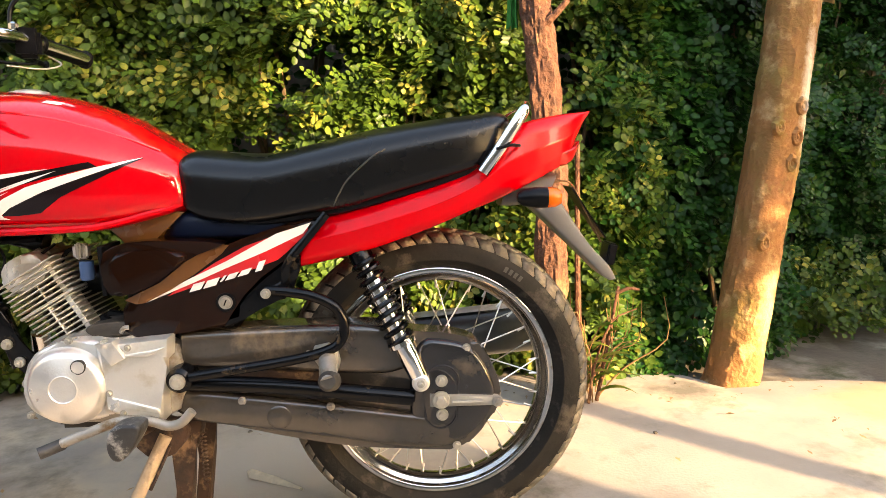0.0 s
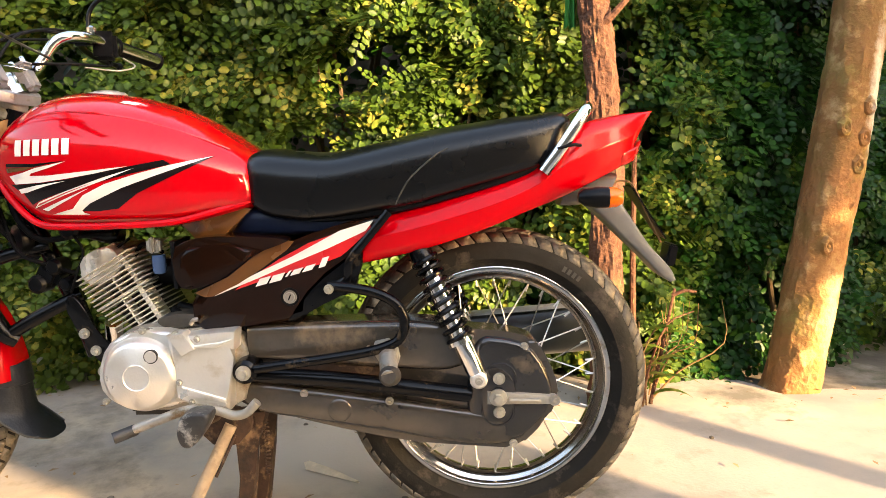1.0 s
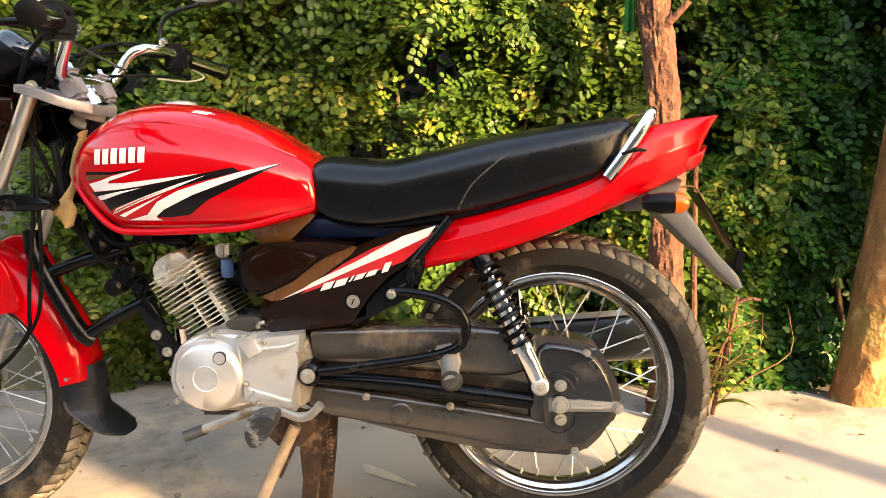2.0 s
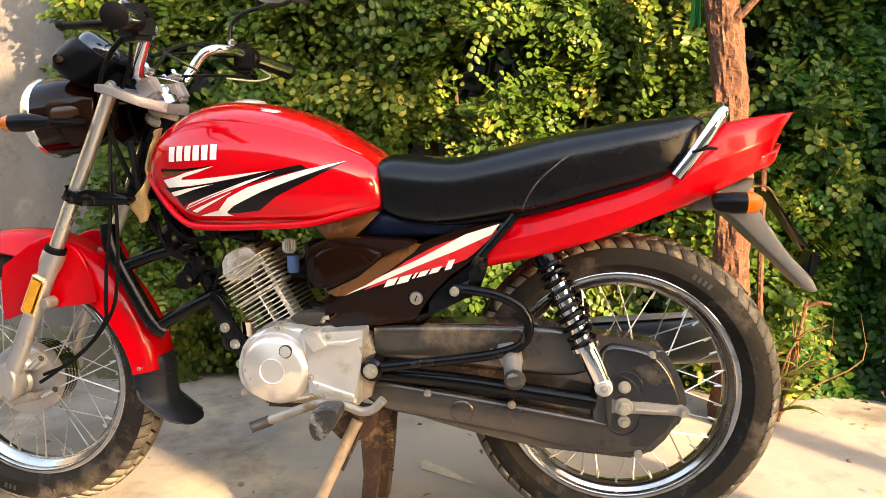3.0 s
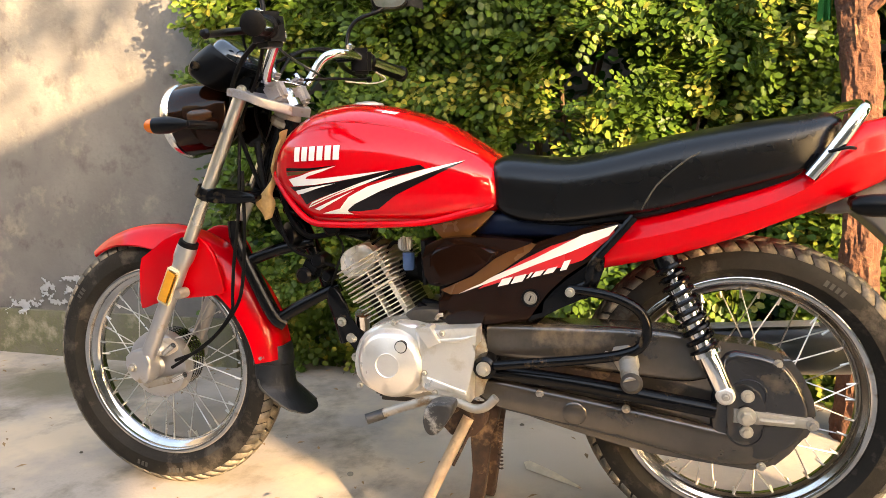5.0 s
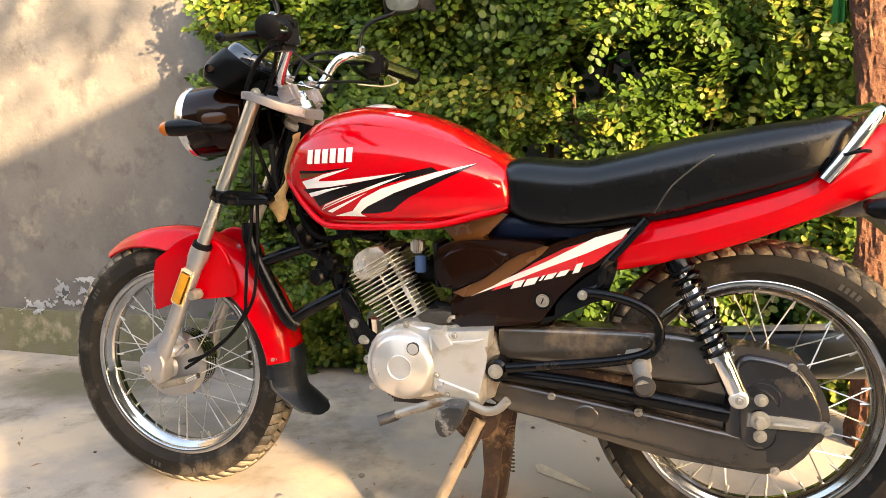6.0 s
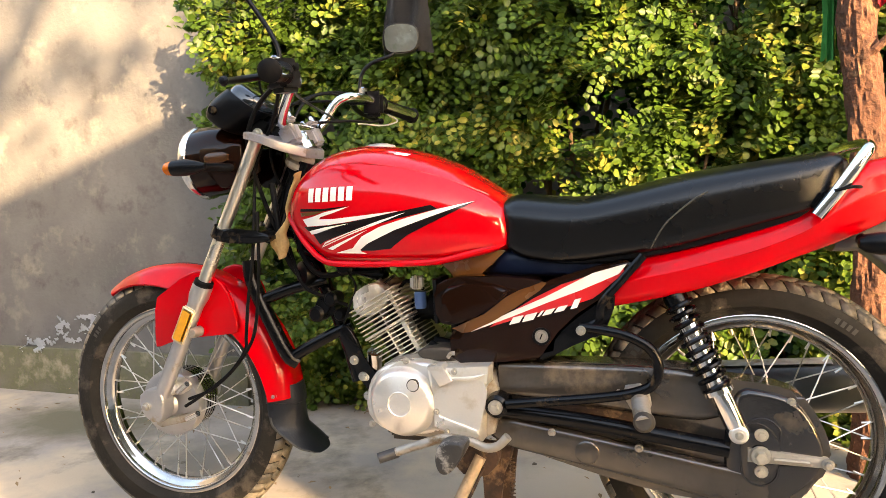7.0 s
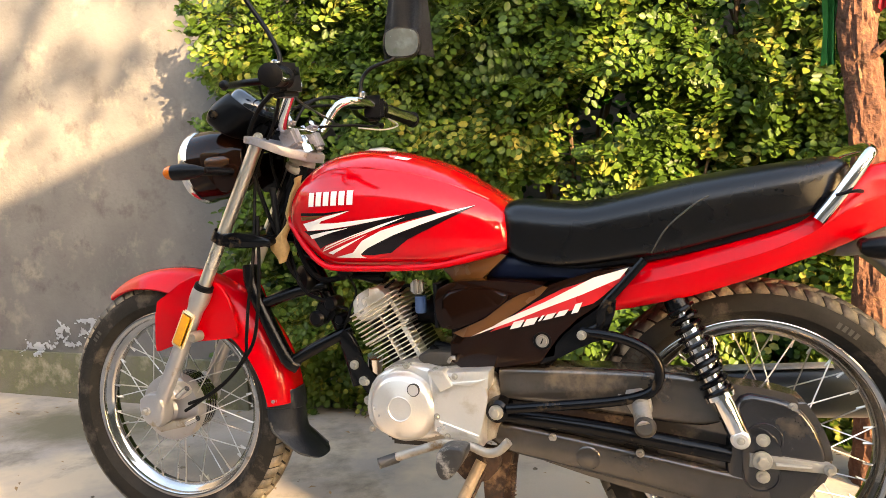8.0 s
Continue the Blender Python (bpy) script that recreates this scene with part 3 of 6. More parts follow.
# ---- trees ----
def trunk_mesh(pts, r0, r1, bumps, seed, n=26, k=10, ridge=0.0):
    path, fr = frames_along(smooth_path(pts, k))
    m = len(path)
    rings = []
    for i, (p, (t, u, v)) in enumerate(zip(path, fr)):
        f = i / (m - 1)
        r = r0 + (r1 - r0) * f + 0.25 * r0 * max(0, 0.08 - f) / 0.08
        ring = []
        for a in range(n):
            w = 2 * math.pi * a / n
            d = u * math.cos(w) + v * math.sin(w)
            c = (math.cos(w) * 1.4 + seed, math.sin(w) * 1.4, p.z * 3.5)
            rr = r * (1 + bumps * noise.noise(c) + 0.5 * bumps * noise.noise((c[0] * 4, c[1] * 4, p.z * 14)) + 0.35 * bumps * noise.noise((c[0] * 9, c[1] * 9, p.z * 42)) + ridge * abs(noise.noise((c[0] * 3.2, c[1] * 3.2, p.z * 13))))
            ring.append(p + d * rr)
        rings.append(ring)
    return rings_to(bmesh.new(), rings)


tree = thing("tree", (0.42, 0.60, 0), "slender reddish-brown rough-barked tree trunk before the hedge", "tree")
part("trunk", trunk_mesh([(0.362, 0.61, -0.05), (0.362, 0.605, 0.3), (0.352, 0.60, 0.7), (0.330, 0.60, 1.0), (0.312, 0.60, 1.25), (0.33, 0.6, 2.2)], 0.043, 0.036, 0.24, 3, 48, 34, ridge=0.26), BARK1, tree)
bm = bmesh.new()
tube(bm, [(0.325, 0.575, 1.075), (0.355, 0.56, 1.10), (0.392, 0.55, 1.14)], (0.012, 0.008), 8, 3)
part("branch", bm, BARK1, tree)
bm = bmesh.new()
tube(bm, [(0.33, 0.6, 2.1), (0.15, 0.5, 2.6), (-0.3, 0.4, 3.0)], (0.035, 0.015), 8, 4)
tube(bm, [(0.33, 0.6, 2.1), (0.6, 0.55, 2.7), (0.9, 0.5, 3.1)], (0.03, 0.015), 8, 4)
part("limbs", bm, BARK1, tree)

tree2 = thing("tree", (1.06, 0.80, 0), "thick leaning brown tree trunk, bark paler on its right side", "tree")
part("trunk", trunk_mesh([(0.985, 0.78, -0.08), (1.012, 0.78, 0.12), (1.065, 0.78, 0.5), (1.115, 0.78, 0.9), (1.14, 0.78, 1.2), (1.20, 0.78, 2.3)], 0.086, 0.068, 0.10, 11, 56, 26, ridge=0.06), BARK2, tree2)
rng = random.Random(9)
for kx, kz in ((-0.03, 0.80), (0.03, 0.86), (0.03, 0.77), (0.025, 0.69), (-0.02, 0.45)):
    bm = bmesh.new()
    lathe(bm, [(0.006, -0.004), (0.013, -0.013), (0.020, -0.010), (0.027, 0.006)], (0, 0, 0), n=18)
    r = bmesh.ops.create_icosphere(bm, subdivisions=2, radius=0.009)
    bmesh.ops.scale(bm, vec=(0.8, 0.8, 1.15), verts=bm.verts)
    for v in bm.verts:
        v.co *= 1 + 0.25 * noise.noise(v.co * 90)
    cx = 1.09 + (kz - 0.7) * 0.12
    bmesh.ops.translate(bm, vec=(cx + kx, 0.700 + 6.0 * kx * kx, kz), verts=bm.verts)
    part("knot", bm, BARK2, tree2)
bm = bmesh.new()
tube(bm, [(1.20, 0.78, 2.25), (1.2, 0.6, 2.8), (0.8, 0.4, 3.3)], (0.05, 0.02), 8, 4)
tube(bm, [(1.20, 0.78, 2.25), (1.6, 0.7, 2.9), (1.9, 0.6, 3.4)], (0.05, 0.02), 8, 4)
part("limbs", bm, BARK2, tree2)

# unseen trees added beyond the yard's edge, their crowns breaking the low sun
def crown(name, centre, radii, count, size, seed, label, foot=None):
    t = thing(name, (centre[0], centre[1], 0), label, "tree")
    fx0, fy0 = foot or centre[:2]
    part("trunk", trunk_mesh([(fx0, fy0, -0.1), (fx0, fy0, 0.55 * centre[2]), (centre[0], centre[1] + 0.05, centre[2])], 0.055, 0.04, 0.12, seed, 18, 6), BARK2, t)

    def place(rg):
        v = rg.normal(0, 1, 3)
        v = v / np.linalg.norm(v) * rg.uniform(0.25, 1.0) ** 0.5
        return (centre[0] + v[0] * radii[0], centre[1] + v[1] * radii[1], centre[2] + v[2] * radii[2]), (v[0], v[1], v[2] * 0.5 - 0.3)
    leaf_cloud("crown", count, place, size, LEAFDARK, "", "", seed, parent=t)
    return t


# trunk foot stands aside so that its shadow streaks the slab
crown("tree", (3.5, -0.45, 1.88), (0.7, 1.45, 0.95), 2600, 0.085, 41, "unseen leafy tree added to shade the right-hand hedge", (3.45, -2.0))
crown("tree", (3.9, -4.7, 3.85), (0.7, 1.5, 0.75), 190, 0.085, 43, "unseen sparse tree added to dapple the sunlit wall", (4.4, -6.6))

# unseen bush, added to keep sun off the soil behind the thick trunk
crown("shrub", (3.35, 0.05, 0.55), (0.55, 0.95, 0.62), 900, 0.085, 47, "unseen leafy bush added to shade the soil behind the trunk")

# thin dry stems at the first trunk's foot
rng = random.Random(12)
shrub = thing("dry_shrub", (0.55, 0.62, 0), "tangle of dry brown twigs beside the slender trunk", "shrub")
for q in range(22):
    bm = bmesh.new()
    x, y = rng.uniform(0.40, 0.52), rng.uniform(0.6, 0.72)
    dx = rng.uniform(-0.08, 0.20)
    pts = [(x, y, 0.0), (x + dx * 0.4, y - 0.02, rng.uniform(0.08, 0.16)), (x + dx, y - rng.uniform(0.02, 0.06), rng.uniform(0.14, 0.27)),
           (x + dx * rng.uniform(0.8, 1.6), y - 0.05, rng.uniform(0.18, 0.36))]
    tube(bm, pts, (rng.uniform(0.0016, 0.0036), 0.001), 6, 3)
    part("twig", bm, TWIG, shrub)
bm = bmesh.new()
tube(bm, [(0.455, 0.62, 0.0), (0.44, 0.62, 0.35), (0.435, 0.61, 0.76)], (0.010, 0.007), 8, 3)
part("stem", bm, BARK1, shrub)
for pts, r in (([(0.50, 0.62, 0.0), (0.525, 0.61, 0.16), (0.555, 0.60, 0.35)], (0.0065, 0.0045)), ([(0.548, 0.60, 0.33), (0.58, 0.59, 0.345), (0.61, 0.58, 0.343)], (0.006, 0.004)),
               ([(0.47, 0.60, 0.0), (0.485, 0.59, 0.12), (0.53, 0.58, 0.25), (0.60, 0.57, 0.29)], (0.005, 0.002))):
    part("stem", tube(bmesh.new(), pts, r, 8, 3), BARK1, shrub)

for q in range(14):
    bm = bmesh.new()
    x, y, a = 0.46 + rng.uniform(-0.04, 0.05), 0.62, rng.uniform(-0.4, 1.2)
    l, w = rng.uniform(0.10, 0.22), rng.uniform(0.005, 0.009)
    z0 = rng.uniform(0.02, 0.25)
    row = []
    for j in range(7):
        f = j / 6
        p = Vector((x + math.sin(a) * l * f, y - 0.08 * f, z0 + l * (0.9 * f - 0.75 * f * f)))
        row.append((bm.verts.new(p + Vector((0, w, 0)) * math.sin(math.pi * (0.1 + 0.9 * f))), bm.verts.new(p - Vector((0, w, 0.004)) * math.sin(math.pi * (0.1 + 0.9 * f)))))
    for r_, s_ in zip(row, row[1:]):
        bm.faces.new((r_[0], r_[1], s_[1], s_[0]))
    part("leaf_blade", bm, LEAF, shrub)

low = thing("ground_plants", (1.6, 1.2, 0.0), "low green weeds on the soil behind the tree", "plants", "", "stuff")
leaf_cloud("leaves", 700, lambda rg: ((1.22 + abs(rg.normal(0, 0.5)), 1.30 + rg.uniform(-0.14, 0.40), 0.03 + abs(rg.normal(0, 0.13))), (0, -0.6, 0.6)), 0.034, LEAF, "", "", 51, parent=low)


# ---- motorcycle ----
bike = thing("motorcycle", (-0.5, 0, 0), "red and black commuter motorcycle on its stand, dusty below", "motorcycle")
RA = Vector((0.0, 0.0, 0.302))
FA = Vector((-1.272, 0.0, 0.290))


def wheel(name, c, R, half, hub_r, hub_half, label):
    w = part(name, tyre_mesh(c, R, half), TYRE, bike, label, 30)
    # tread lugs, in chevrons over the crown and out onto the shoulders
    V, F = [], []
    lugs = 58
    for q in range(lugs):
        for s in (-1, 1):
            a0 = 2 * math.pi * (q + (0.5 if s > 0 else 0)) / lugs
            da = 2 * math.pi / lugs
            for lo, hi, slant in ((0.05, 0.50, 0.28), (0.56, 1.06, -0.22)):
                i = len(V)
                for rr in (0.0, 1.0):
                    for u, t in ((lo, 0.06), (hi, 0.06 + slant), (hi, 0.88 + slant), (lo, 0.88)):
                        ang = u * 1.02
                        yy = half * 1.0 * math.sin(ang) * s * 1.02
                        rad = R - 0.042 + (0.042 + 0.006 * rr - 0.002) * math.cos(ang * 0.93)
                        aa = a0 + da * (t + slant * (u - lo))
                        V.append((c.x + rad * math.cos(aa), c.y + yy * (1 + 0.02 * rr), c.z + rad * math.sin(aa)))
                F += [(i + 4, i + 5, i + 6, i + 7)] + [(i + k, i + (k + 1) % 4, i + 4 + (k + 1) % 4, i + 4 + k) for k in range(4)]
    me = bpy.data.meshes.new("tread")
    me.from_pydata(V, [], F)
    finish("tread", me, TREAD, w, "", 0)
    bm = bmesh.new()
    rr = 0.229
    prof = [(rr - 0.030, 0.0), (rr - 0.029, 0.010), (rr - 0.020, 0.018), (rr - 0.014, 0.024), (rr - 0.014, 0.033), (rr - 0.012, 0.0365), (rr - 0.007, 0.0385), (rr - 0.001, 0.0380), (rr + 0.002, 0.034), (rr + 0.002, 0.030)]
    prof = [(r, 0.76 * h) for r, h in prof]
    full = [(r, -h) for r, h in prof[::-1]] + prof[1:]
    lathe(bm, full, c, n=96)
    part("rim", bm, RIM, w, "chromed steel rim", 50)
    # worn sidewall marking, as plain bars
    for a0, count in ((102, 3), (80, 4), (300, 4), (215, 3)):
        for q in range(count):
            bm = bmesh.new()
            lathe(bm, [(R - 0.044, -half - 0.0002), (R - 0.044, -half - 0.0012), (R - 0.033, -half - 0.0012), (R - 0.033, -half - 0.0002)], c, n=2, a0=a0 + q * 2.4, a1=a0 + q * 2.4 + 1.5)
            part("sidewall_mark", bm, TYREMARK, w)
    bm = bmesh.new()
    h = hub_half
    lathe(bm, [(0.0, -h - 0.012), (0.02, -h - 0.012), (0.024, -h), (hub_r, -h + 0.004), (hub_r, -h + 0.012), (hub_r * 0.72, -h + 0.020), (hub_r * 0.72, h - 0.02),
               (hub_r, h - 0.012), (hub_r, h - 0.004), (0.024, h), (0.0, h)], c, n=40)
    part("hub", bm, ALUDIRT, w, "dusty cast hub")
    # spokes, crossed in two sets on each flange
    first = None
    for q in range(36):
        s = -1 if q % 2 else 1
        lean = 0.62 if (q // 2) % 2 else -0.62
        if q < 4:
            bm = bmesh.new()
            rod(bm, (hub_r * 0.93 * math.cos(-lean), s * (h - 0.008), hub_r * 0.93 * math.sin(-lean)), (rr - 0.028, s * 0.006, 0.0), 0.0014, 6)
            rod(bm, (rr - 0.044, s * 0.0065, 0.0), (rr - 0.026, s * 0.006, 0.0), 0.0023, 6)
            me = bpy.data.meshes.new("spoke")
            bm.to_mesh(me)
            bm.free()
            me.materials.append(STEEL)
            bases[q] = me
        o = new("spoke", bases[q % 4])
        o.parent = w
        o.matrix_parent_inverse = placed(w).inverted()
        o.matrix_basis = Matrix.Translation(c) @ Euler((0, 2 * math.pi * q / 36, 0)).to_matrix().to_4x4()
    return w


bases = {}


def tyre_mesh(c, R, half):
    bm = bmesh.new()
    prof = [(0.226, -0.023), (0.233, -0.031), (0.246, -half * 0.98), (R - 0.034, -half), (R - 0.018, -half * 0.86), (R - 0.007, -half * 0.58), (R - 0.002, -half * 0.28), (R, 0)]
    lathe(bm, prof + [(r, -h) for r, h in prof[-2::-1]], c, n=96)
    return bm


rear = wheel("rear_wheel", RA, 0.298, 0.046, 0.072, 0.062, "rear spoked wheel with a worn block-tread tyre")
front = wheel("front_wheel", FA, 0.303, 0.041, 0.066, 0.050, "front spoked wheel with a dusty block-tread tyre")

# front drum brake plate with its arm
bm = bmesh.new()
lathe(bm, [(0, -0.062), (0.022, -0.062), (0.028, -0.055), (0.070, -0.050), (0.078, -0.046), (0.080, -0.036), (0.080, -0.02)], FA, n=40)
part("brake_plate", bm, FORKALU, front, "dusty aluminium drum brake plate")
bm = bmesh.new()
plate(bm, [(-1.275, 0.345), (-1.235, 0.36), (-1.205, 0.345), (-1.21, 0.325), (-1.24, 0.318), (-1.27, 0.325)], -0.075, -0.05, 0.006)
part("cable_housing", bm, ALU, front)
bm = bmesh.new()
plate(bm, [(-1.285, 0.250), (-1.27, 0.243), (-1.20, 0.262), (-1.175, 0.278), (-1.18, 0.284), (-1.24, 0.268), (-1.282, 0.262)], -0.085, -0.062, 0.003, 0)
part("brake_arm", bm, ALUDIRT, front)

bm = bmesh.new()
for q in range(5):
    lathe(bm, [(0.060, -0.012 + q * 0.010), (0.0735, -0.012 + q * 0.010), (0.0735, -0.007 + q * 0.010), (0.060, -0.007 + q * 0.010)], FA, n=36)
part("drum_rib", bm, CHROME, front)
for (x, z), (x2, z2) in (((-1.222, 0.330), (-1.190, 0.352)), ((-1.20, 0.268), (-1.165, 0.285))):
    part("cable_end", rod(bmesh.new(), (x, -0.082, z), (x2, -0.088, z2), 0.0065, 10), CHROME, front)
part("speedo_drive", lathe(bmesh.new(), [(0, -0.024), (0.010, -0.024), (0.014, -0.018), (0.014, 0.0), (0.020, 0.002), (0.020, 0.01)], (-1.238, -0.062, 0.335), n=18), ALU, front)

# fuel tank
bm = bmesh.new()
TANK = [(-0.913, 0.733, -0.910, 0.762, 0.070), (-0.903, 0.712, -0.897, 0.790, 0.098), (-0.882, 0.690, -0.872, 0.828, 0.120), (-0.848, 0.655, -0.84, 0.852, 0.136),
        (-0.80, 0.624, -0.80, 0.867, 0.149), (-0.74, 0.619, -0.74, 0.873, 0.157), (-0.65, 0.620, -0.65, 0.860, 0.159), (-0.565, 0.624, -0.56, 0.829, 0.152),
        (-0.49, 0.640, -0.495, 0.790, 0.134), (-0.445, 0.651, -0.455, 0.763, 0.116), (-0.428, 0.662, -0.440, 0.748, 0.100)]
loft(bm, TANK, 72, 2.3, 5, low=4.2)
tank = part("fuel_tank", bm, RED, bike, "glossy red fuel tank with white and black swoosh decals", 60)
bm = bmesh.new()
lathe(bm, [(0, 0.008), (0.020, 0.008), (0.026, 0.005), (0.034, 0.004), (0.037, 0.0), (0.038, -0.02)], (-0.735, 0, 0.869), (-0.03, 0, 1), 32)
part("fuel_cap", bm, ALUDIRT, tank, "chrome fuel cap")
# rolled lower lip of the tank
for s in (-1, 1):
    bm = bmesh.new()
    tube(bm, [(0.5 * (r[0] + r[2]) - 0.004, s * r[4] * 0.93, r[1] + 0.014) for r in TANK], 0.0062, 8, 4)
    part("lower_lip", bm, REDPLASTIC, tank)


def station(rows, x):
    S = smooth_rows(rows, 8)
    xs = [0.5 * (r[0] + r[2]) for r in S]
    return [float(np.interp(x, xs, [r[i] for r in S])) for i in range(5)]


def on_loft(rows, p, lift, side=-1):
    """Lay a point (x, z) on the flank of a lofted body."""
    def f(x, z):
        _, zb, _, zt, hw = station(rows, x)
        u = max(-0.999, min(0.999, (z - zb) / (zt - zb) * 2 - 1))
        e = p[0] if u > 0 else p[1]
        return Vector((x, side * (hw * (1 - abs(u) ** e) ** (1 / e) + lift), z))
    return f


def decal(name, outline, lay, mat, parent, n=14, label=""):
    """A thin sticker: an outline in x and z as a strip between its upper and lower edge, laid on a flank."""
    up, dn = outline
    U, D = resample(up, n), resample(dn, n)
    bm = bmesh.new()
    m = 5
    rows = []
    for a, b in zip(U, D):
        rows.append([bm.verts.new(lay(a[0] + (b[0] - a[0]) * j / m, a[1] + (b[1] - a[1]) * j / m)) for j in range(m + 1)])
    for r, s in zip(rows, rows[1:]):
        for j in range(m):
            bm.faces.new((r[j], r[j + 1], s[j + 1], s[j]))
    bmesh.ops.remove_doubles(bm, verts=bm.verts, dist=1e-5)
    return part(name, bm, mat, parent, label, 0)


def resample(pts, n):
    P = np.array(pts, float)
    d = np.r_[0, np.cumsum(np.linalg.norm(np.diff(P, axis=0), axis=1))]
    t = np.linspace(0, d[-1], n)
    return np.c_[np.interp(t, d, P[:, 0]), np.interp(t, d, P[:, 1])]


def sticker(name, outline, lay, mat, parent, fine=0.012):
    """A thin sticker of any outline in x and z, cut into small triangles and laid on a flank."""
    bm = bmesh.new()
    bm.faces.new([bm.verts.new((x, 0, z)) for x, z in outline])
    bm.normal_update()
    bmesh.ops.triangulate(bm, faces=bm.faces)
    for _ in range(4):
        long = [e for e in bm.edges if e.calc_length() > fine]
        if long:
            bmesh.ops.subdivide_edges(bm, edges=long, cuts=1)
            bmesh.ops.triangulate(bm, faces=bm.faces)
    for v in bm.verts:
        v.co = lay(v.co.x, v.co.z)
    return part(name, bm, mat, parent, "", 0)


# stickers of the tank: dark grounds first, then the pale swooshes over them
TANK_STICKERS = (
    (BLACKDEC, 0.0010, [(-0.858, 0.744), (-0.798, 0.743), (-0.735, 0.748), (-0.798, 0.738), (-0.858, 0.738)]),
    (BLACKDEC, 0.0010, [(-0.825, 0.692), (-0.778, 0.705), (-0.708, 0.719), (-0.635, 0.735), (-0.572, 0.746), (-0.560, 0.738), (-0.635, 0.722), (-0.700, 0.706), (-0.756, 0.692), (-0.796, 0.679), (-0.811, 0.672)]),
    (BLACKDEC, 0.0010, [(-0.719, 0.660), (-0.712, 0.671), (-0.655, 0.696), (-0.591, 0.719), (-0.537, 0.737), (-0.490, 0.7515), (-0.547, 0.724), (-0.619, 0.690), (-0.655, 0.664), (-0.690, 0.660)]),
    (BLACKDEC, 0.0010, [(-0.852, 0.708), (-0.840, 0.707), (-0.787, 0.710), (-0.740, 0.716), (-0.640, 0.734), (-0.700, 0.720), (-0.778, 0.703), (-0.838, 0.698)]),
    (BROWNDEC, 0.0018, [(-0.858, 0.736), (-0.831, 0.737), (-0.798, 0.738), (-0.817, 0.732), (-0.856, 0.728)]),
    (WHITEDEC, 0.0018, [(-0.852, 0.722), (-0.822, 0.728), (-0.796, 0.736), (-0.736, 0.747), (-0.773, 0.735), (-0.804, 0.727), (-0.808, 0.7225), (-0.772, 0.723), (-0.707, 0.729), (-0.630, 0.7365), (-0.689, 0.725), (-0.740, 0.717), (-0.787, 0.711), (-0.840, 0.708)]),
    (WHITEDEC, 0.0018, [(-0.835, 0.699), (-0.794, 0.7065), (-0.740, 0.7135), (-0.778, 0.705), (-0.816, 0.694), (-0.830, 0.692)]),
    (WHITEDEC, 0.0018, [(-0.775, 0.655), (-0.735, 0.665), (-0.713, 0.688), (-0.673, 0.707), (-0.618, 0.723), (-0.563, 0.737), (-0.493, 0.751), (-0.537, 0.736), (-0.591, 0.718), (-0.646, 0.699), (-0.702, 0.674), (-0.719, 0.662), (-0.717, 0.658), (-0.707, 0.654)]),
    (WHITEDEC, 0.0018, [(-0.807, 0.666), (-0.796, 0.677), (-0.742, 0.696), (-0.672, 0.719), (-0.621, 0.733), (-0.672, 0.714), (-0.742, 0.690), (-0.795, 0.670)]),
    (REDDEC, 0.0026, [(-0.804, 0.668), (-0.796, 0.674), (-0.742, 0.694), (-0.690, 0.711), (-0.742, 0.692), (-0.796, 0.671)]),
    (WHITEDEC, 0.0018, [(-0.792, 0.664), (-0.742, 0.684), (-0.700, 0.701), (-0.740, 0.681), (-0.782, 0.661)]),
)
for side in (-1, 1):
    for mat_, lift, outline in TANK_STICKERS:
        sticker("decal", outline, on_loft(TANK, (2.3, 4.2), lift, side), mat_, tank)
    # maker's mark: six plain slanted bars
    lay = on_loft(TANK, (2.3, 4.2), 0.0018, side)
    for q in range(6):
        x = -0.834 + q * 0.0182
        z = 0.7565 + q * 0.0004
        decal("mark", ([(x + 0.0006, z + 0.0275), (x + 0.0138, z + 0.0275)], [(x - 0.0006, z), (x + 0.0126, z)]), lay, WHITEDEC, tank, 4)
    sticker("label", [(-0.668, 0.8480), (-0.640, 0.8430), (-0.636, 0.8475), (-0.664, 0.8520)], on_loft(TANK, (2.3, 4.2), 0.0012, side), WHITEDEC, tank)
    # pressed ridge under the tank's shoulder
    lay = on_loft(TANK, (2.3, 4.2), -0.0012, side)
    part("ridge", tube(bmesh.new(), [lay(-0.835, 0.812), lay(-0.80, 0.827), lay(-0.74, 0.831), lay(-0.678, 0.825), lay(-0.603, 0.810), lay(-0.525, 0.784), lay(-0.475, 0.762)], 0.0024, 8, 5), RED, tank)

# seat
SEAT = [(-0.454, 0.700, -0.458, 0.742, 0.072), (-0.445, 0.668, -0.448, 0.754, 0.100), (-0.418, 0.643, -0.42, 0.762, 0.116), (-0.36, 0.632, -0.36, 0.757, 0.125), (-0.30, 0.634, -0.30, 0.754, 0.129),
        (-0.225, 0.645, -0.225, 0.768, 0.133), (-0.153, 0.656, -0.153, 0.784, 0.135), (-0.084, 0.674, -0.088, 0.796, 0.134), (0.03, 0.706, 0.022, 0.811, 0.130),
        (0.085, 0.724, 0.07, 0.816, 0.122), (0.118, 0.745, 0.11, 0.821, 0.108), (0.137, 0.768, 0.13, 0.815, 0.090), (0.142, 0.780, 0.138, 0.804, 0.075)]
bm = bmesh.new()
loft(bm, SEAT, 64, 2.8, 5, low=9)
seat = part("seat", bm, VINYL, bike, "black vinyl dual seat with a stepped pillion end", 60)
lay = on_loft(SEAT, (2.8, 9), 0.0006)
layr = on_loft(SEAT, (2.8, 9), 0.0006, 1)
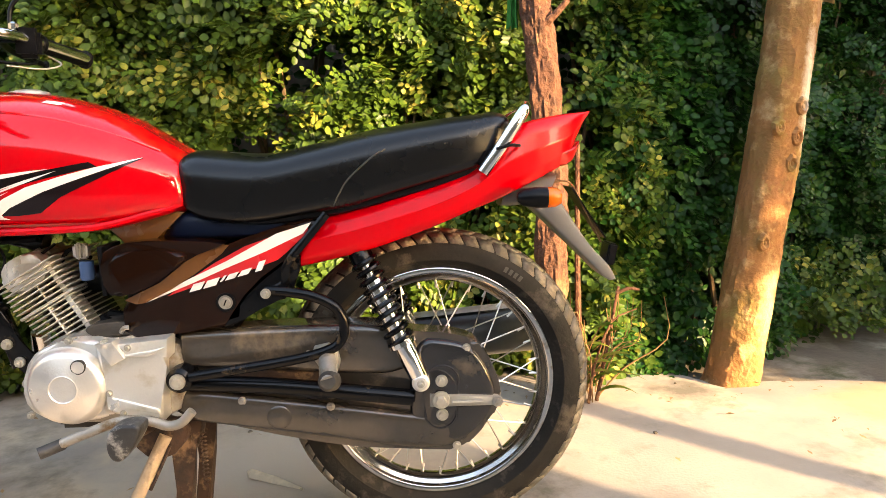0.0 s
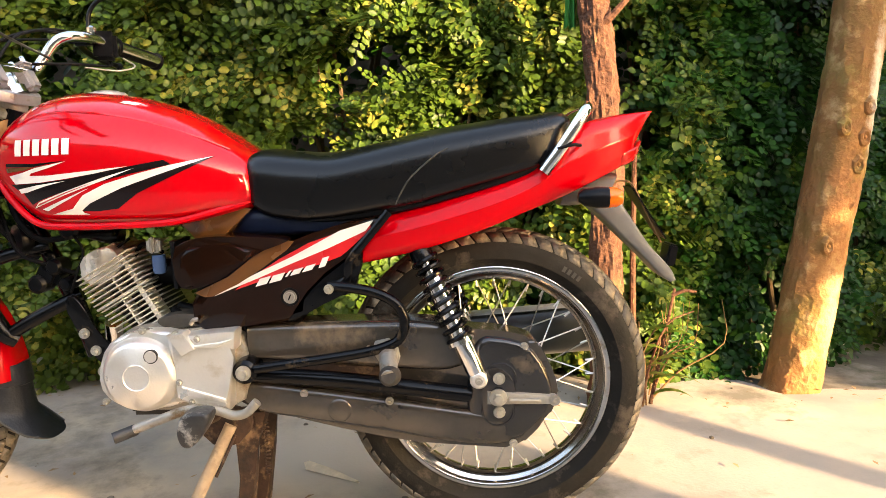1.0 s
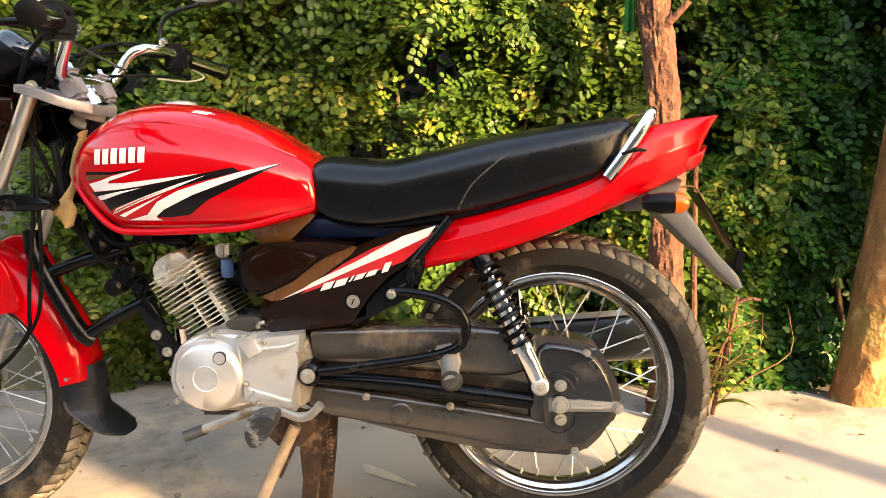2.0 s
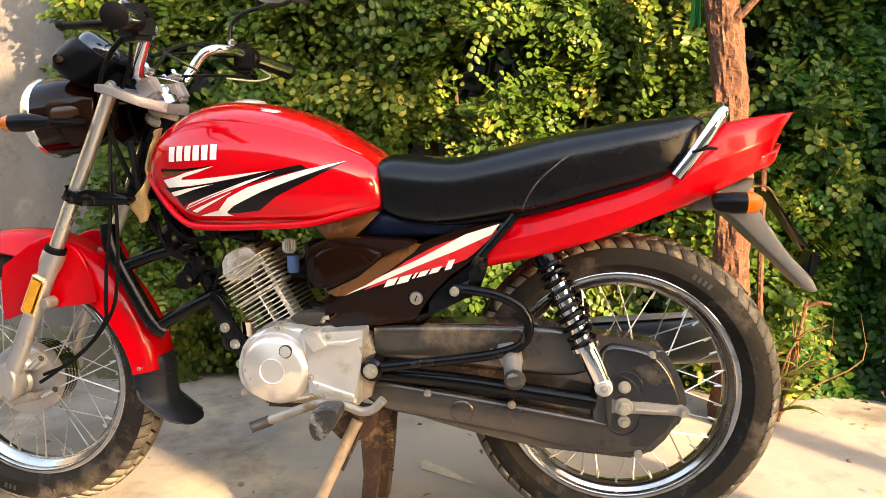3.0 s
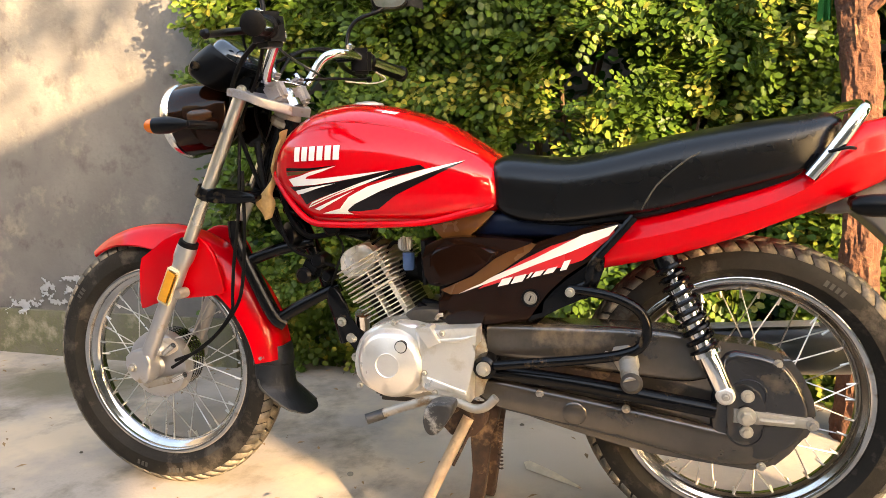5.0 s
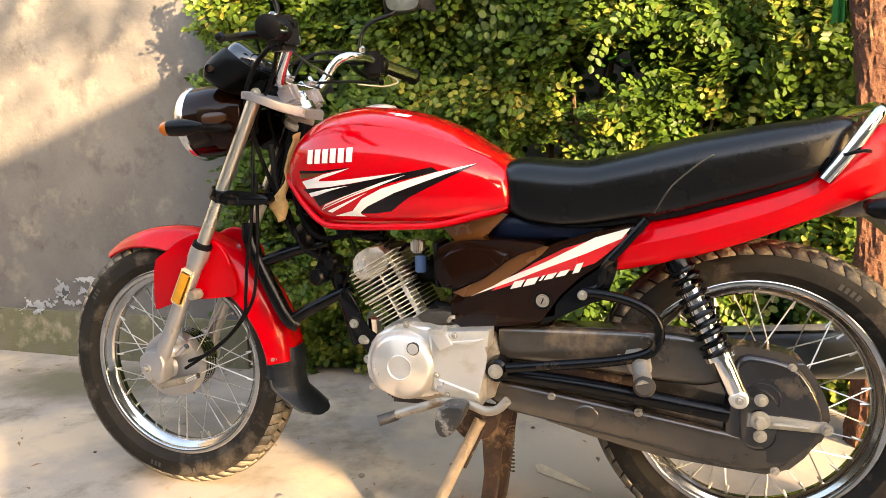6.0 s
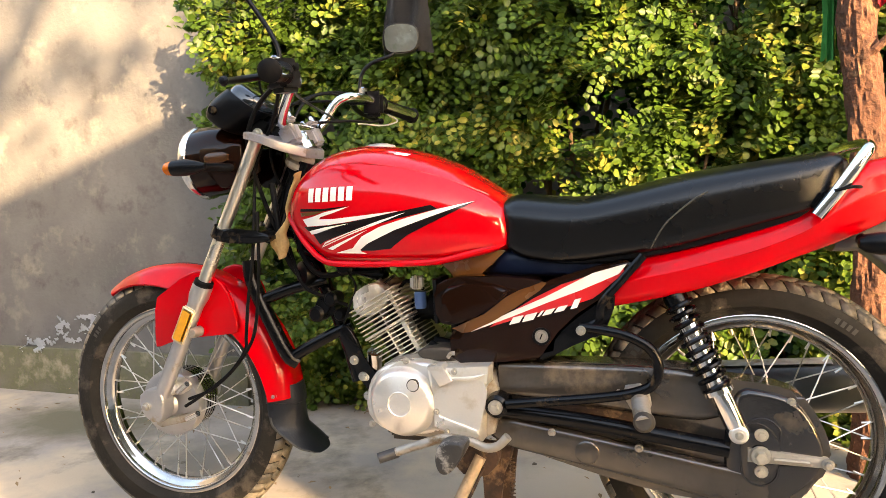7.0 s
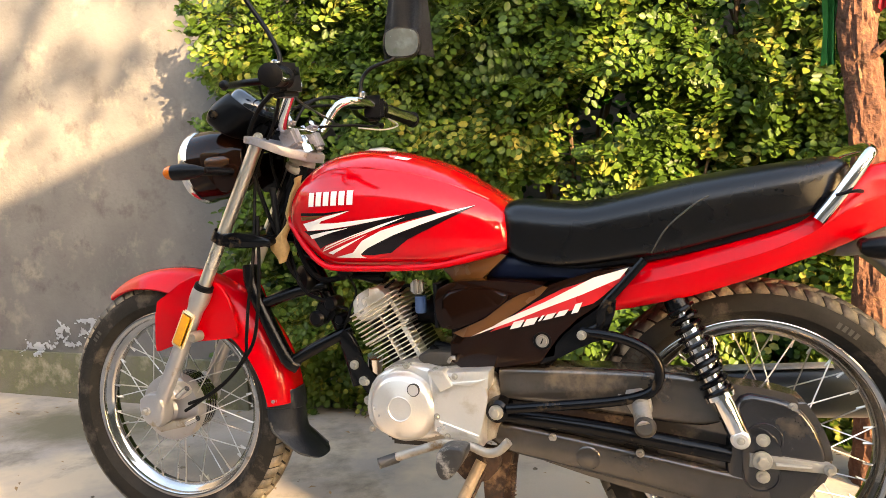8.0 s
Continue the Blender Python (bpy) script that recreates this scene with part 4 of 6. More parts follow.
for f in (lay, layr):
    bm = bmesh.new()
    tube(bm, [f(-0.178, 0.660), f(-0.168, 0.680), f(-0.149, 0.708), f(-0.110, 0.742), f(-0.085, 0.757)], 0.0016, 6, 4)
    part("seam", bm, PIPING, seat)
bm = bmesh.new()
loft(bm, [(-0.44, 0.655, -0.44, 0.672, 0.08), (-0.40, 0.636, -0.40, 0.655, 0.10), (-0.30, 0.626, -0.30, 0.65, 0.112), (-0.153, 0.645, -0.153, 0.67, 0.118), (0.03, 0.694, 0.03, 0.715, 0.114),
          (0.10, 0.724, 0.10, 0.74, 0.095)], 28, 4, 4)
part("seat_base", bm, PLASTIC, seat, "black plastic seat pan")

# red tail
TAIL = [(-0.266, 0.546, -0.196, 0.643, 0.112), (-0.252, 0.550, -0.186, 0.648, 0.121), (-0.17, 0.567, -0.12, 0.663, 0.127), (-0.103, 0.584, -0.05, 0.684, 0.129), (-0.017, 0.612, 0.03, 0.708, 0.127),
        (0.06, 0.642, 0.085, 0.735, 0.119), (0.12, 0.664, 0.150, 0.792, 0.107), (0.199, 0.700, 0.205, 0.808, 0.086), (0.246, 0.726, 0.252, 0.815, 0.062), (0.262, 0.757, 0.278, 0.8175, 0.044),
        (0.288, 0.802, 0.300, 0.8195, 0.020)]
# half section from the lower edge over the crease to the top
TAIL_SECTION = ((0.72, 0.0), (0.88, 0.02), (0.945, 0.07), (0.975, 0.25), (0.993, 0.49), (1.0, 0.52), (0.985, 0.55), (0.93, 0.74), (0.86, 0.90), (0.78, 0.96), (0.64, 0.99), (0.30, 1.0))
rings = []
for xb, zb, xt, zt, hw in smooth_rows(TAIL, 5):
    ring = [(xb + (xt - xb) * f, hw * u, zb + (zt - zb) * f) for u, f in TAIL_SECTION]
    rings.append(ring + [(x, -y, z) for x, y, z in reversed(ring)])
bm = rings_to(bmesh.new(), rings)
tail = part("tail_panel", bm, REDPLASTIC, bike, "red painted plastic tail fairing sweeping up to a point", 60)
bm = bmesh.new()
loft(bm, [(0.206, 0.722, 0.206, 0.742, 0.074), (0.232, 0.716, 0.240, 0.749, 0.068), (0.256, 0.724, 0.262, 0.755, 0.054), (0.270, 0.745, 0.274, 0.764, 0.040), (0.274, 0.755, 0.277, 0.765, 0.026)], 24, 5, 3)
part("tail_light", bm, REDLENS, tail, "red plastic tail light lens")

# chrome grab rail
rail = None
for s in (-1, 1):
    bm = bmesh.new()
    tube(bm, [(0.082, s * 0.128, 0.712), (0.112, s * 0.130, 0.753), (0.145, s * 0.126, 0.802), (0.158, s * 0.112, 0.820), (0.164, s * 0.06, 0.828), (0.166, 0, 0.829)], 0.0105, 12, 5, flat=0.75)
    if rail is None:
        rail = part("grab_rail", bm, CHROME, bike, "bright chrome grab rail behind the seat")
    else:
        part("rail_half", bm, CHROME, rail)
    bm = bmesh.new()
    block(bm, (0.088, s * 0.118, 0.735), (0.02, 0.02, 0.03), Euler((0, 0.6, 0)).to_matrix().to_4x4(), 0.004)
    part("rail_mount", bm, FRAMEBLACK, rail)
    bm = bmesh.new()
    tube(bm, [(0.105, s * 0.135, 0.752), (0.13, s * 0.138, 0.758), (0.15, s * 0.105, 0.757)], 0.003, 6, 3)
    part("strap", bm, RUBBER, rail)

# side covers
for s in (-1, 1):
    def put(outline, y0, y1, bevel=0.008, rounds=1):
        b = plate(bmesh.new(), outline, y0, y1, bevel, rounds)
        if s > 0:
            bmesh.ops.scale(b, vec=(1, -1, 1), verts=b.verts)
        return b
    cover = part("side_cover", put([(-0.550, 0.432), (-0.552, 0.505), (-0.50, 0.530), (-0.40, 0.585), (-0.30, 0.622), (-0.195, 0.645), (-0.225, 0.605), (-0.262, 0.567), (-0.325, 0.520),
                                    (-0.355, 0.482), (-0.366, 0.452), (-0.46, 0.446)], -0.128, -0.07), BLACKGLOSS, bike, "glossy dark side cover with red and white stripe decals")
    part("scoop", put([(-0.578, 0.588), (-0.545, 0.607), (-0.479, 0.612), (-0.365, 0.604), (-0.372, 0.598), (-0.424, 0.580), (-0.480, 0.540), (-0.538, 0.514), (-0.572, 0.520)], -0.138, -0.06, 0.010), BLACKGLOSS, cover)
    part("scoop_bulge", put([(-0.560, 0.590), (-0.500, 0.596), (-0.445, 0.592), (-0.424, 0.582), (-0.457, 0.560), (-0.500, 0.536), (-0.545, 0.519), (-0.560, 0.524)], -0.149, -0.13, 0.016), BLACKGLOSS, cover)
    part("scoop_lip", put([(-0.580, 0.603), (-0.577, 0.517), (-0.569, 0.517), (-0.571, 0.603)], -0.137, -0.06, 0.003, 0), PLASTIC, cover)

    def flat_decal(name, outline, y, mat):
        b = plate(bmesh.new(), outline, y, y + 0.002, 0, 0)
        if s > 0:
            bmesh.ops.scale(b, vec=(1, -1, 1), verts=b.verts)
        part(name, b, mat, cover)
    flat_decal("decal", [(-0.388, 0.567), (-0.334, 0.595), (-0.280, 0.613), (-0.225, 0.629), (-0.222, 0.618), (-0.265, 0.580), (-0.278, 0.570), (-0.317, 0.556), (-0.375, 0.542), (-0.434, 0.524), (-0.470, 0.512), (-0.439, 0.535)], -0.1288, REDDEC)
    flat_decal("decal", [(-0.509, 0.501), (-0.434, 0.540), (-0.365, 0.571), (-0.317, 0.596), (-0.278, 0.616), (-0.217, 0.634), (-0.232, 0.615), (-0.299, 0.585), (-0.365, 0.559), (-0.425, 0.534)], -0.1298, WHITEDEC)
    flat_decal("decal", [(-0.543, 0.508), (-0.480, 0.537), (-0.424, 0.580), (-0.370, 0.600), (-0.360, 0.598), (-0.374, 0.583), (-0.420, 0.550), (-0.462, 0.524), (-0.510, 0.5015), (-0.524, 0.500)], -0.1310, BROWNDEC)
    for q, (x, z, w, h) in enumerate(((-0.432, 0.518, 0.020, 0.014), (-0.408, 0.5235, 0.022, 0.014), (-0.379, 0.5345, 0.005, 0.011), (-0.370, 0.5365, 0.017, 0.011), (-0.348, 0.5425, 0.018, 0.011), (-0.318, 0.550, 0.012, 0.018))):
        sl = 0.008
        flat_decal("mark", [(x, z), (x + w, z + w * 0.26), (x + w + sl, z + w * 0.26 + h), (x + sl, z + h)], -0.1314, WHITEDEC)
    b = lathe(bmesh.new(), [(0, -0.004), (0.008, -0.004), (0.009, -0.001), (0.012, -0.002), (0.013, 0.003)], (-0.372, -0.1285 * (-s if s > 0 else 1), 0.498), (0, 1 if s < 0 else -1, 0), 24)
    part("lock", b, ALUDIRT, cover, "round metal key lock")
    b = lathe(bmesh.new(), [(0.0125, -0.001), (0.0165, -0.001), (0.018, 0.004)], (-0.372, s * 0.1288, 0.498), (0, -s, 0), 24)
    part("lock_ring", b, RUBBER, cover)
    b = block(bmesh.new(), (-0.372, s * 0.1330, 0.498), (0.0022, 0.0012, 0.011), Euler((0, 0.4, 0)).to_matrix().to_4x4())
    part("key_slot", b, RUBBER, cover)
    bm = bmesh.new()
    plate(bm, [(-0.60, 0.66), (-0.545, 0.60), (-0.50, 0.60), (-0.44, 0.655), (-0.46, 0.66)], -0.100, -0.07, 0.004, 0)
    if s > 0:
        bmesh.ops.scale(bm, vec=(1, -1, 1), verts=bm.verts)
    part("gusset", bm, BROWNDEC, cover, "bronze trim under the tank")
bm = bmesh.new()
loft(bm, [(-0.50, 0.60, -0.48, 0.655, 0.07), (-0.44, 0.60, -0.44, 0.66, 0.098), (-0.30, 0.60, -0.30, 0.648, 0.105), (-0.18, 0.58, -0.18, 0.655, 0.105)], 24, 4, 4)
part("under_seat_cover", bm, BLUEBLACK, bike, "blue-black cover below the seat")
bm = bmesh.new()
loft(bm, [(-0.57, 0.46, -0.57, 0.60, 0.05), (-0.50, 0.44, -0.50, 0.60, 0.065), (-0.40, 0.44, -0.40, 0.60, 0.065), (-0.33, 0.50, -0.33, 0.60, 0.05)], 20, 4, 3)
part("airbox", bm, PLASTIC, bike)

for s in (-1, 1):
    bm = bmesh.new()
    tube(bm, [(-0.190, s * 0.131, 0.648), (-0.225, s * 0.132, 0.607), (-0.262, s * 0.132, 0.562), (-0.268, s * 0.130, 0.530), (-0.288, s * 0.128, 0.518)], 0.0075, 10, 4, flat=0.7)
    part("tail_seam", bm, FRAMEBLACK, bike, "black rubber seam between side cover and tail")

# chain case
case = part("chain_case", plate(bmesh.new(), [(-0.466, 0.440), (-0.303, 0.448), (-0.195, 0.447), (-0.111, 0.445), (-0.060, 0.430), (0.020, 0.423), (0.062, 0.410), (0.074, 0.398), (0.089, 0.376), (0.106, 0.340), (0.112, 0.310), (0.112, 0.296), (0.096, 0.258),
                                              (0.069, 0.229), (0.046, 0.206), (0.030, 0.199), (0.010, 0.199), (-0.081, 0.206), (-0.171, 0.214), (-0.332, 0.250), (-0.470, 0.292), (-0.477, 0.30), (-0.475, 0.35)], -0.108, -0.055, 0.009, 1),
            CASE, bike, "dusty black enclosed chain case", 40)
part("upper_panel", loft(bmesh.new(), [(-0.460, 0.385, -0.458, 0.440, 0.016), (-0.44, 0.378, -0.44, 0.443, 0.022), (-0.30, 0.368, -0.30, 0.446, 0.024), (-0.178, 0.356, -0.178, 0.447, 0.024), (-0.10, 0.352, -0.10, 0.440, 0.022), (-0.06, 0.36, -0.06, 0.425, 0.014)], 28, 4.6, 4, yc=-0.098), CASE, case, "", 60)
part("lower_panel", loft(bmesh.new(), [(-0.478, 0.294, -0.478, 0.336, 0.016), (-0.45, 0.281, -0.45, 0.336, 0.024), (-0.408, 0.270, -0.408, 0.332, 0.026), (-0.204, 0.236, -0.204, 0.302, 0.027), (-0.06, 0.209, -0.06, 0.278, 0.026), (0.02, 0.209, 0.02, 0.262, 0.022), (0.055, 0.224, 0.05, 0.250, 0.012)], 28, 4.2, 4, yc=-0.096), CASE, case, "", 60)
part("rear_bulge", pillow(bmesh.new(), [(-0.045, 0.418), (0.020, 0.412), (0.058, 0.398), (0.080, 0.370), (0.098, 0.330), (0.102, 0.300), (0.086, 0.262), (0.060, 0.236), (0.035, 0.214), (-0.05, 0.222), (-0.06, 0.30)], -0.1185, -0.06, 0.014), LID, case, "", 60)
bm = bmesh.new()
lathe(bm, [(0, -0.005), (0.018, -0.005), (0.022, -0.002), (0.022, 0.004)], (-0.292, -0.122, 0.282), n=28)
part("cap", bm, CASE, case)
for x, z in ((-0.357, 0.314), (-0.2, 0.297), (0.049, 0.396), (0.028, 0.212), (-0.235, 0.40)):
    bolt(case, x, -0.120 if z < 0.35 else -0.116, z, 0.0075, 0.007, ALUDIRT)
# axle boss, adjuster and nut
bm = bmesh.new()
plate(bm, [(-0.035, 0.345), (-0.012, 0.362), (0.018, 0.352), (0.035, 0.32), (0.032, 0.285), (0.015, 0.255), (-0.012, 0.25), (-0.03, 0.265), (-0.03, 0.30)], -0.1225, -0.10, 0.006, 1)
part("boss", bm, LID, case)
for z in (0.338, 0.274):
    bolt(case, 0.002, -0.1235, z, 0.011, 0.009, ALU)
part("lid_seam", tube(bmesh.new(), [(0.025, -0.1190, 0.286), (0.070, -0.1180, 0.290), (0.106, -0.1120, 0.297)], 0.0022, 6, 3), FRAMEBLACK, case)
for cx, cz, a0, a1 in ((0.004, 0.336, -20, 200), (0.000, 0.276, 160, 380)):
    part("lid_ridge", tube(bmesh.new(), [(cx + 0.029 * math.cos(radians(a0 + (a1 - a0) * q / 12)), -0.1190, cz + 0.029 * math.sin(radians(a0 + (a1 - a0) * q / 12))) for q in range(13)], 0.0022, 6, 2), LID, case)
adj = part("chain_adjuster", plate(bmesh.new(), [(-0.02, 0.315), (0.105, 0.305), (0.112, 0.298), (0.105, 0.289), (-0.02, 0.290)], -0.128, -0.112, 0.003, 0), ALUDIRT, bike, "dusty metal chain adjuster")
bolt(adj, 0.0, -0.129, 0.304, 0.016, 0.014, ALU, "axle_nut")
bolt(adj, 0.103, -0.128, 0.297, 0.010, 0.008, ALUDIRT)
bm = bmesh.new()
rod(bm, (0.02, -0.132, 0.300), (0.075, -0.132, 0.299), 0.004, 8)
part("adjuster_screw", bm, ALUDIRT, adj)

# swingarm
arm = part("swingarm", tube(bmesh.new(), [(-0.455, -0.118, 0.352), (-0.30, -0.124, 0.342), (-0.17, -0.126, 0.326), (-0.05, -0.126, 0.310)], 0.015, 12, 3), FRAMEBLACK, bike, "black painted swingarm tube")
part("swingarm_tube", tube(bmesh.new(), [(-0.455, 0.118, 0.352), (-0.17, 0.124, 0.324), (0.03, 0.110, 0.305)], 0.016, 12, 3), FRAMEBLACK, arm)
part("shield", plate(bmesh.new(), [(-0.40, 0.375), (-0.20, 0.358), (-0.20, 0.340), (-0.40, 0.352)], -0.112, -0.105, 0.002, 0), RUST, arm, "rusty dusty guard strip")

# shock absorbers
for s in (-1, 1):
    y = s * 0.134
    a, b = Vector((-0.143, s * 0.098, 0.584)), Vector((-0.036, y, 0.343))
    ax = (b - a).normalized()
    sh = part("shock_absorber", rod(bmesh.new(), a, a + ax * 0.16, 0.009, 12), CHROME, bike, "black-sprung chrome rear shock absorber")
    L = (b - a).length
    pts = []
    u = ax.cross(Vector((0, 1, 0))).normalized()
    v = ax.cross(u)
    turns, r = 9.5, 0.0225
    for q in range(int(turns * 14) + 1):
        w = 2 * math.pi * q / 14
        f = 0.028 + (0.70 * L - 0.028) * (q / (turns * 14)) ** 1.05
        pts.append(a + ax * f + (u * math.cos(w) + v * math.sin(w)) * r)
    part("spring", tube(bmesh.new(), pts, 0.0047, 7), FRAMEBLACK, sh, "black coil spring")
    part("upper_cup", lathe(bmesh.new(), [(0.0, 0.0), (0.017, 0.0), (0.021, 0.012), (0.021, 0.034), (0.012, 0.036)], a, tuple(ax), 20), FRAMEBLACK, sh)
    bm = bmesh.new()
    lathe(bm, [(0.0, 0), (0.016, 0), (0.0185, 0.01), (0.0185, 0.06), (0.0165, 0.07), (0.0165, 0.13), (0.0, 0.13)], a + ax * (L * 0.22), tuple(ax), 20)
    part("damper_body", bm, CHROME, sh)
    bm = bmesh.new()
    lathe(bm, [(0.0, 0), (0.027, 0), (0.027, 0.008), (0.018, 0.010), (0.0165, 0.075), (0.012, 0.085), (0.0, 0.085)], a + ax * (L * 0.70), tuple(ax), 24)
    part("lower_body", bm, CHROME, sh, "polished lower shock body")
    bm = bmesh.new()
    lathe(bm, [(0.0, -0.016), (0.012, -0.016), (0.016, -0.012), (0.016, 0.012), (0.0, 0.012)], b, n=20)
    part("eye", bm, ALU, sh)
    bolt(sh, b.x, y - 0.016 * (1 if s < 0 else -1), b.z, 0.007, 0.008)

# pillion loop, footrest and pivots
loop = part("footrest_hanger", tube(bmesh.new(), [(-0.300, -0.135, 0.518), (-0.256, -0.148, 0.516), (-0.214, -0.152, 0.507), (-0.180, -0.154, 0.488), (-0.166, -0.154, 0.460), (-0.172, -0.154, 0.430), (-0.196, -0.154, 0.412), (-0.262, -0.152, 0.396), (-0.436, -0.150, 0.372)], 0.0092, 10, 5),
            FRAMEBLACK, bike, "black bent-tube footrest hanger")
bolt(loop, -0.298, -0.15, 0.515, 0.0085, 0.012, ALU)
bolt(loop, -0.456, -0.157, 0.366, 0.0135, 0.010, ALU)
part("pivot_boss", lathe(bmesh.new(), [(0.0, -0.03), (0.016, -0.03), (0.022, -0.024), (0.024, 0.02)], (-0.456, -0.125, 0.366), n=24), FRAMEBLACK, loop)
part("bracket", plate(bmesh.new(), [(-0.33, 0.53), (-0.25, 0.585), (-0.235, 0.57), (-0.26, 0.50), (-0.30, 0.497), (-0.36, 0.455), (-0.385, 0.452)], -0.128, -0.115, 0.004, 1), FRAMEBLACK, loop)
peg = part("pillion_footrest", tube(bmesh.new(), [(-0.200, -0.135, 0.402), (-0.196, -0.165, 0.392), (-0.190, -0.212, 0.372)], 0.0155, 14, 3), ALUDIRT, bike, "folded metal pillion footrest with a rubber end")
part("peg_end", lathe(bmesh.new(), [(0, -0.012), (0.013, -0.012), (0.0175, -0.006), (0.018, 0.015)], (-0.190, -0.206, 0.374), (0.08, 1, -0.3), 18), ENGDARK, peg)
part("peg_bracket", plate(bmesh.new(), [(-0.235, 0.41), (-0.185, 0.42), (-0.175, 0.37), (-0.205, 0.36)], -0.14, -0.11, 0.005, 1), ALUDIRT, peg)

# frame tubes
fr = part("frame", tube(bmesh.new(), [(-0.905, 0, 0.845), (-0.955, 0, 0.70)], 0.027, 16), FRAMEBLACK, bike, "black tubular steel frame")
for pts, r in (([(-0.935, 0, 0.76), (-0.80, 0, 0.72), (-0.50, 0, 0.66), (-0.20, 0, 0.64)], 0.018), ([(-0.945, 0, 0.70), (-0.88, 0, 0.58), (-0.83, 0, 0.46), (-0.80, 0, 0.36)], 0.017),
               ([(-0.30, -0.09, 0.62), (-0.10, -0.09, 0.62), (0.12, -0.07, 0.72)], 0.011), ([(-0.30, 0.09, 0.62), (-0.10, 0.09, 0.62), (0.12, 0.07, 0.72)], 0.011),
               ([(-0.46, -0.08, 0.30), (-0.47, -0.08, 0.45), (-0.45, -0.06, 0.62)], 0.016), ([(-0.46, 0.08, 0.30), (-0.47, 0.08, 0.45), (-0.45, 0.06, 0.62)], 0.016),
               ([(-0.26, -0.10, 0.56), (-0.15, -0.11, 0.605)], 0.012), ([(-0.38, -0.09, 0.44), (-0.26, -0.10, 0.57)], 0.011),
               ([(-0.93, 0, 0.66), (-0.80, -0.02, 0.622), (-0.72, -0.02, 0.60)], 0.02)):
    part("frame_tube", tube(bmesh.new(), pts, r, 12, 3), FRAMEBLACK, fr)
# engine guard bars at the front
guard = part("leg_guard", tube(bmesh.new(), [(-1.035, -0.050, 0.63), (-1.027, -0.056, 0.585), (-0.985, -0.06, 0.50), (-0.945, -0.06, 0.425), (-0.925, -0.05, 0.405)], 0.0165, 12, 4), FRAMEBLACK, bike, "dark taped leg guard bar ahead of the engine")
for pts in ([(-1.0, -0.055, 0.545), (-0.93, -0.04, 0.57), (-0.86, -0.02, 0.585)], [(-0.94, -0.055, 0.415), (-0.87, -0.05, 0.455), (-0.80, -0.03, 0.49)]):
    part("guard_brace", tube(bmesh.new(), pts, 0.0135, 10, 3), FRAMEBLACK, guard)

# engine
eng = part("engine", plate(bmesh.new(), [(-0.735, 0.33), (-0.725, 0.40), (-0.66, 0.45), (-0.50, 0.445), (-0.455, 0.42), (-0.455, 0.31), (-0.50, 0.285), (-0.68, 0.285)], -0.125, 0.125, 0.01, 1), ALUDIRT, bike, "dusty single-cylinder engine with a finned barrel")
bm = bmesh.new()
lathe(bm, [(0.0, -0.030), (0.022, -0.030), (0.0235, -0.0315), (0.026, -0.030), (0.055, -0.027), (0.062, -0.022), (0.066, -0.012), (0.070, -0.006), (0.071, 0.04)], (-0.640, -0.145, 0.366), n=48)
part("alternator_cover", bm, ALU, eng, "round satin aluminium engine cover")
bm = bmesh.new()
plate(bm, [(-0.722, 0.342), (-0.715, 0.395), (-0.69, 0.43), (-0.64, 0.445), (-0.58, 0.445), (-0.545, 0.425), (-0.552, 0.33), (-0.575, 0.303), (-0.66, 0.297), (-0.70, 0.312)], -0.152, -0.12, 0.008, 1)
part("cover_base", bm, ALU, eng)
bm = bmesh.new()
plate(bm, [(-0.590, 0.435), (-0.465, 0.446), (-0.468, 0.41), (-0.478, 0.40), (-0.482, 0.298), (-0.52, 0.303), (-0.585, 0.318), (-0.567, 0.37)], -0.160, -0.12, 0.008, 0)
part("sprocket_cover", bm, ALU, eng, "satin aluminium sprocket cover")
bm = bmesh.new()
plate(bm, [(-0.585, 0.440), (-0.555, 0.445), (-0.535, 0.415), (-0.56, 0.402)], -0.170, -0.14, 0.004, 0)
part("cover_lug", bm, ALU, eng)
bm = bmesh.new()
plate(bm, [(-0.57, 0.417), (-0.50, 0.424), (-0.47, 0.431), (-0.50, 0.415)], -0.166, -0.15, 0.003, 0)
part("cover_rib", bm, ALU, eng)
bm = bmesh.new()
plate(bm, [(-0.565, 0.345), (-0.49, 0.322), (-0.485, 0.312), (-0.56, 0.328)], -0.166, -0.15, 0.003, 0)
part("cover_rib", bm, ALU, eng)
part("timing_plug", lathe(bmesh.new(), [(0, -0.004), (0.009, -0.004), (0.0095, -0.0055), (0.0125, -0.0055), (0.013, 0.004)], (-0.612, -0.1685, 0.404), n=24), ENGDARK, eng)
part("timing_plug_face", lathe(bmesh.new(), [(0, -0.0065), (0.0105, -0.0065), (0.011, -0.003)], (-0.612, -0.1685, 0.404), n=20), ALU, eng)
for x, z in ((-0.705, 0.318), (-0.63, 0.447), (-0.572, 0.44), (-0.547, 0.425), (-0.57, 0.352), (-0.533, 0.431), (-0.715, 0.41), (-0.55, 0.315)):
    bolt(eng, x, -0.158, z, 0.0065, 0.008)
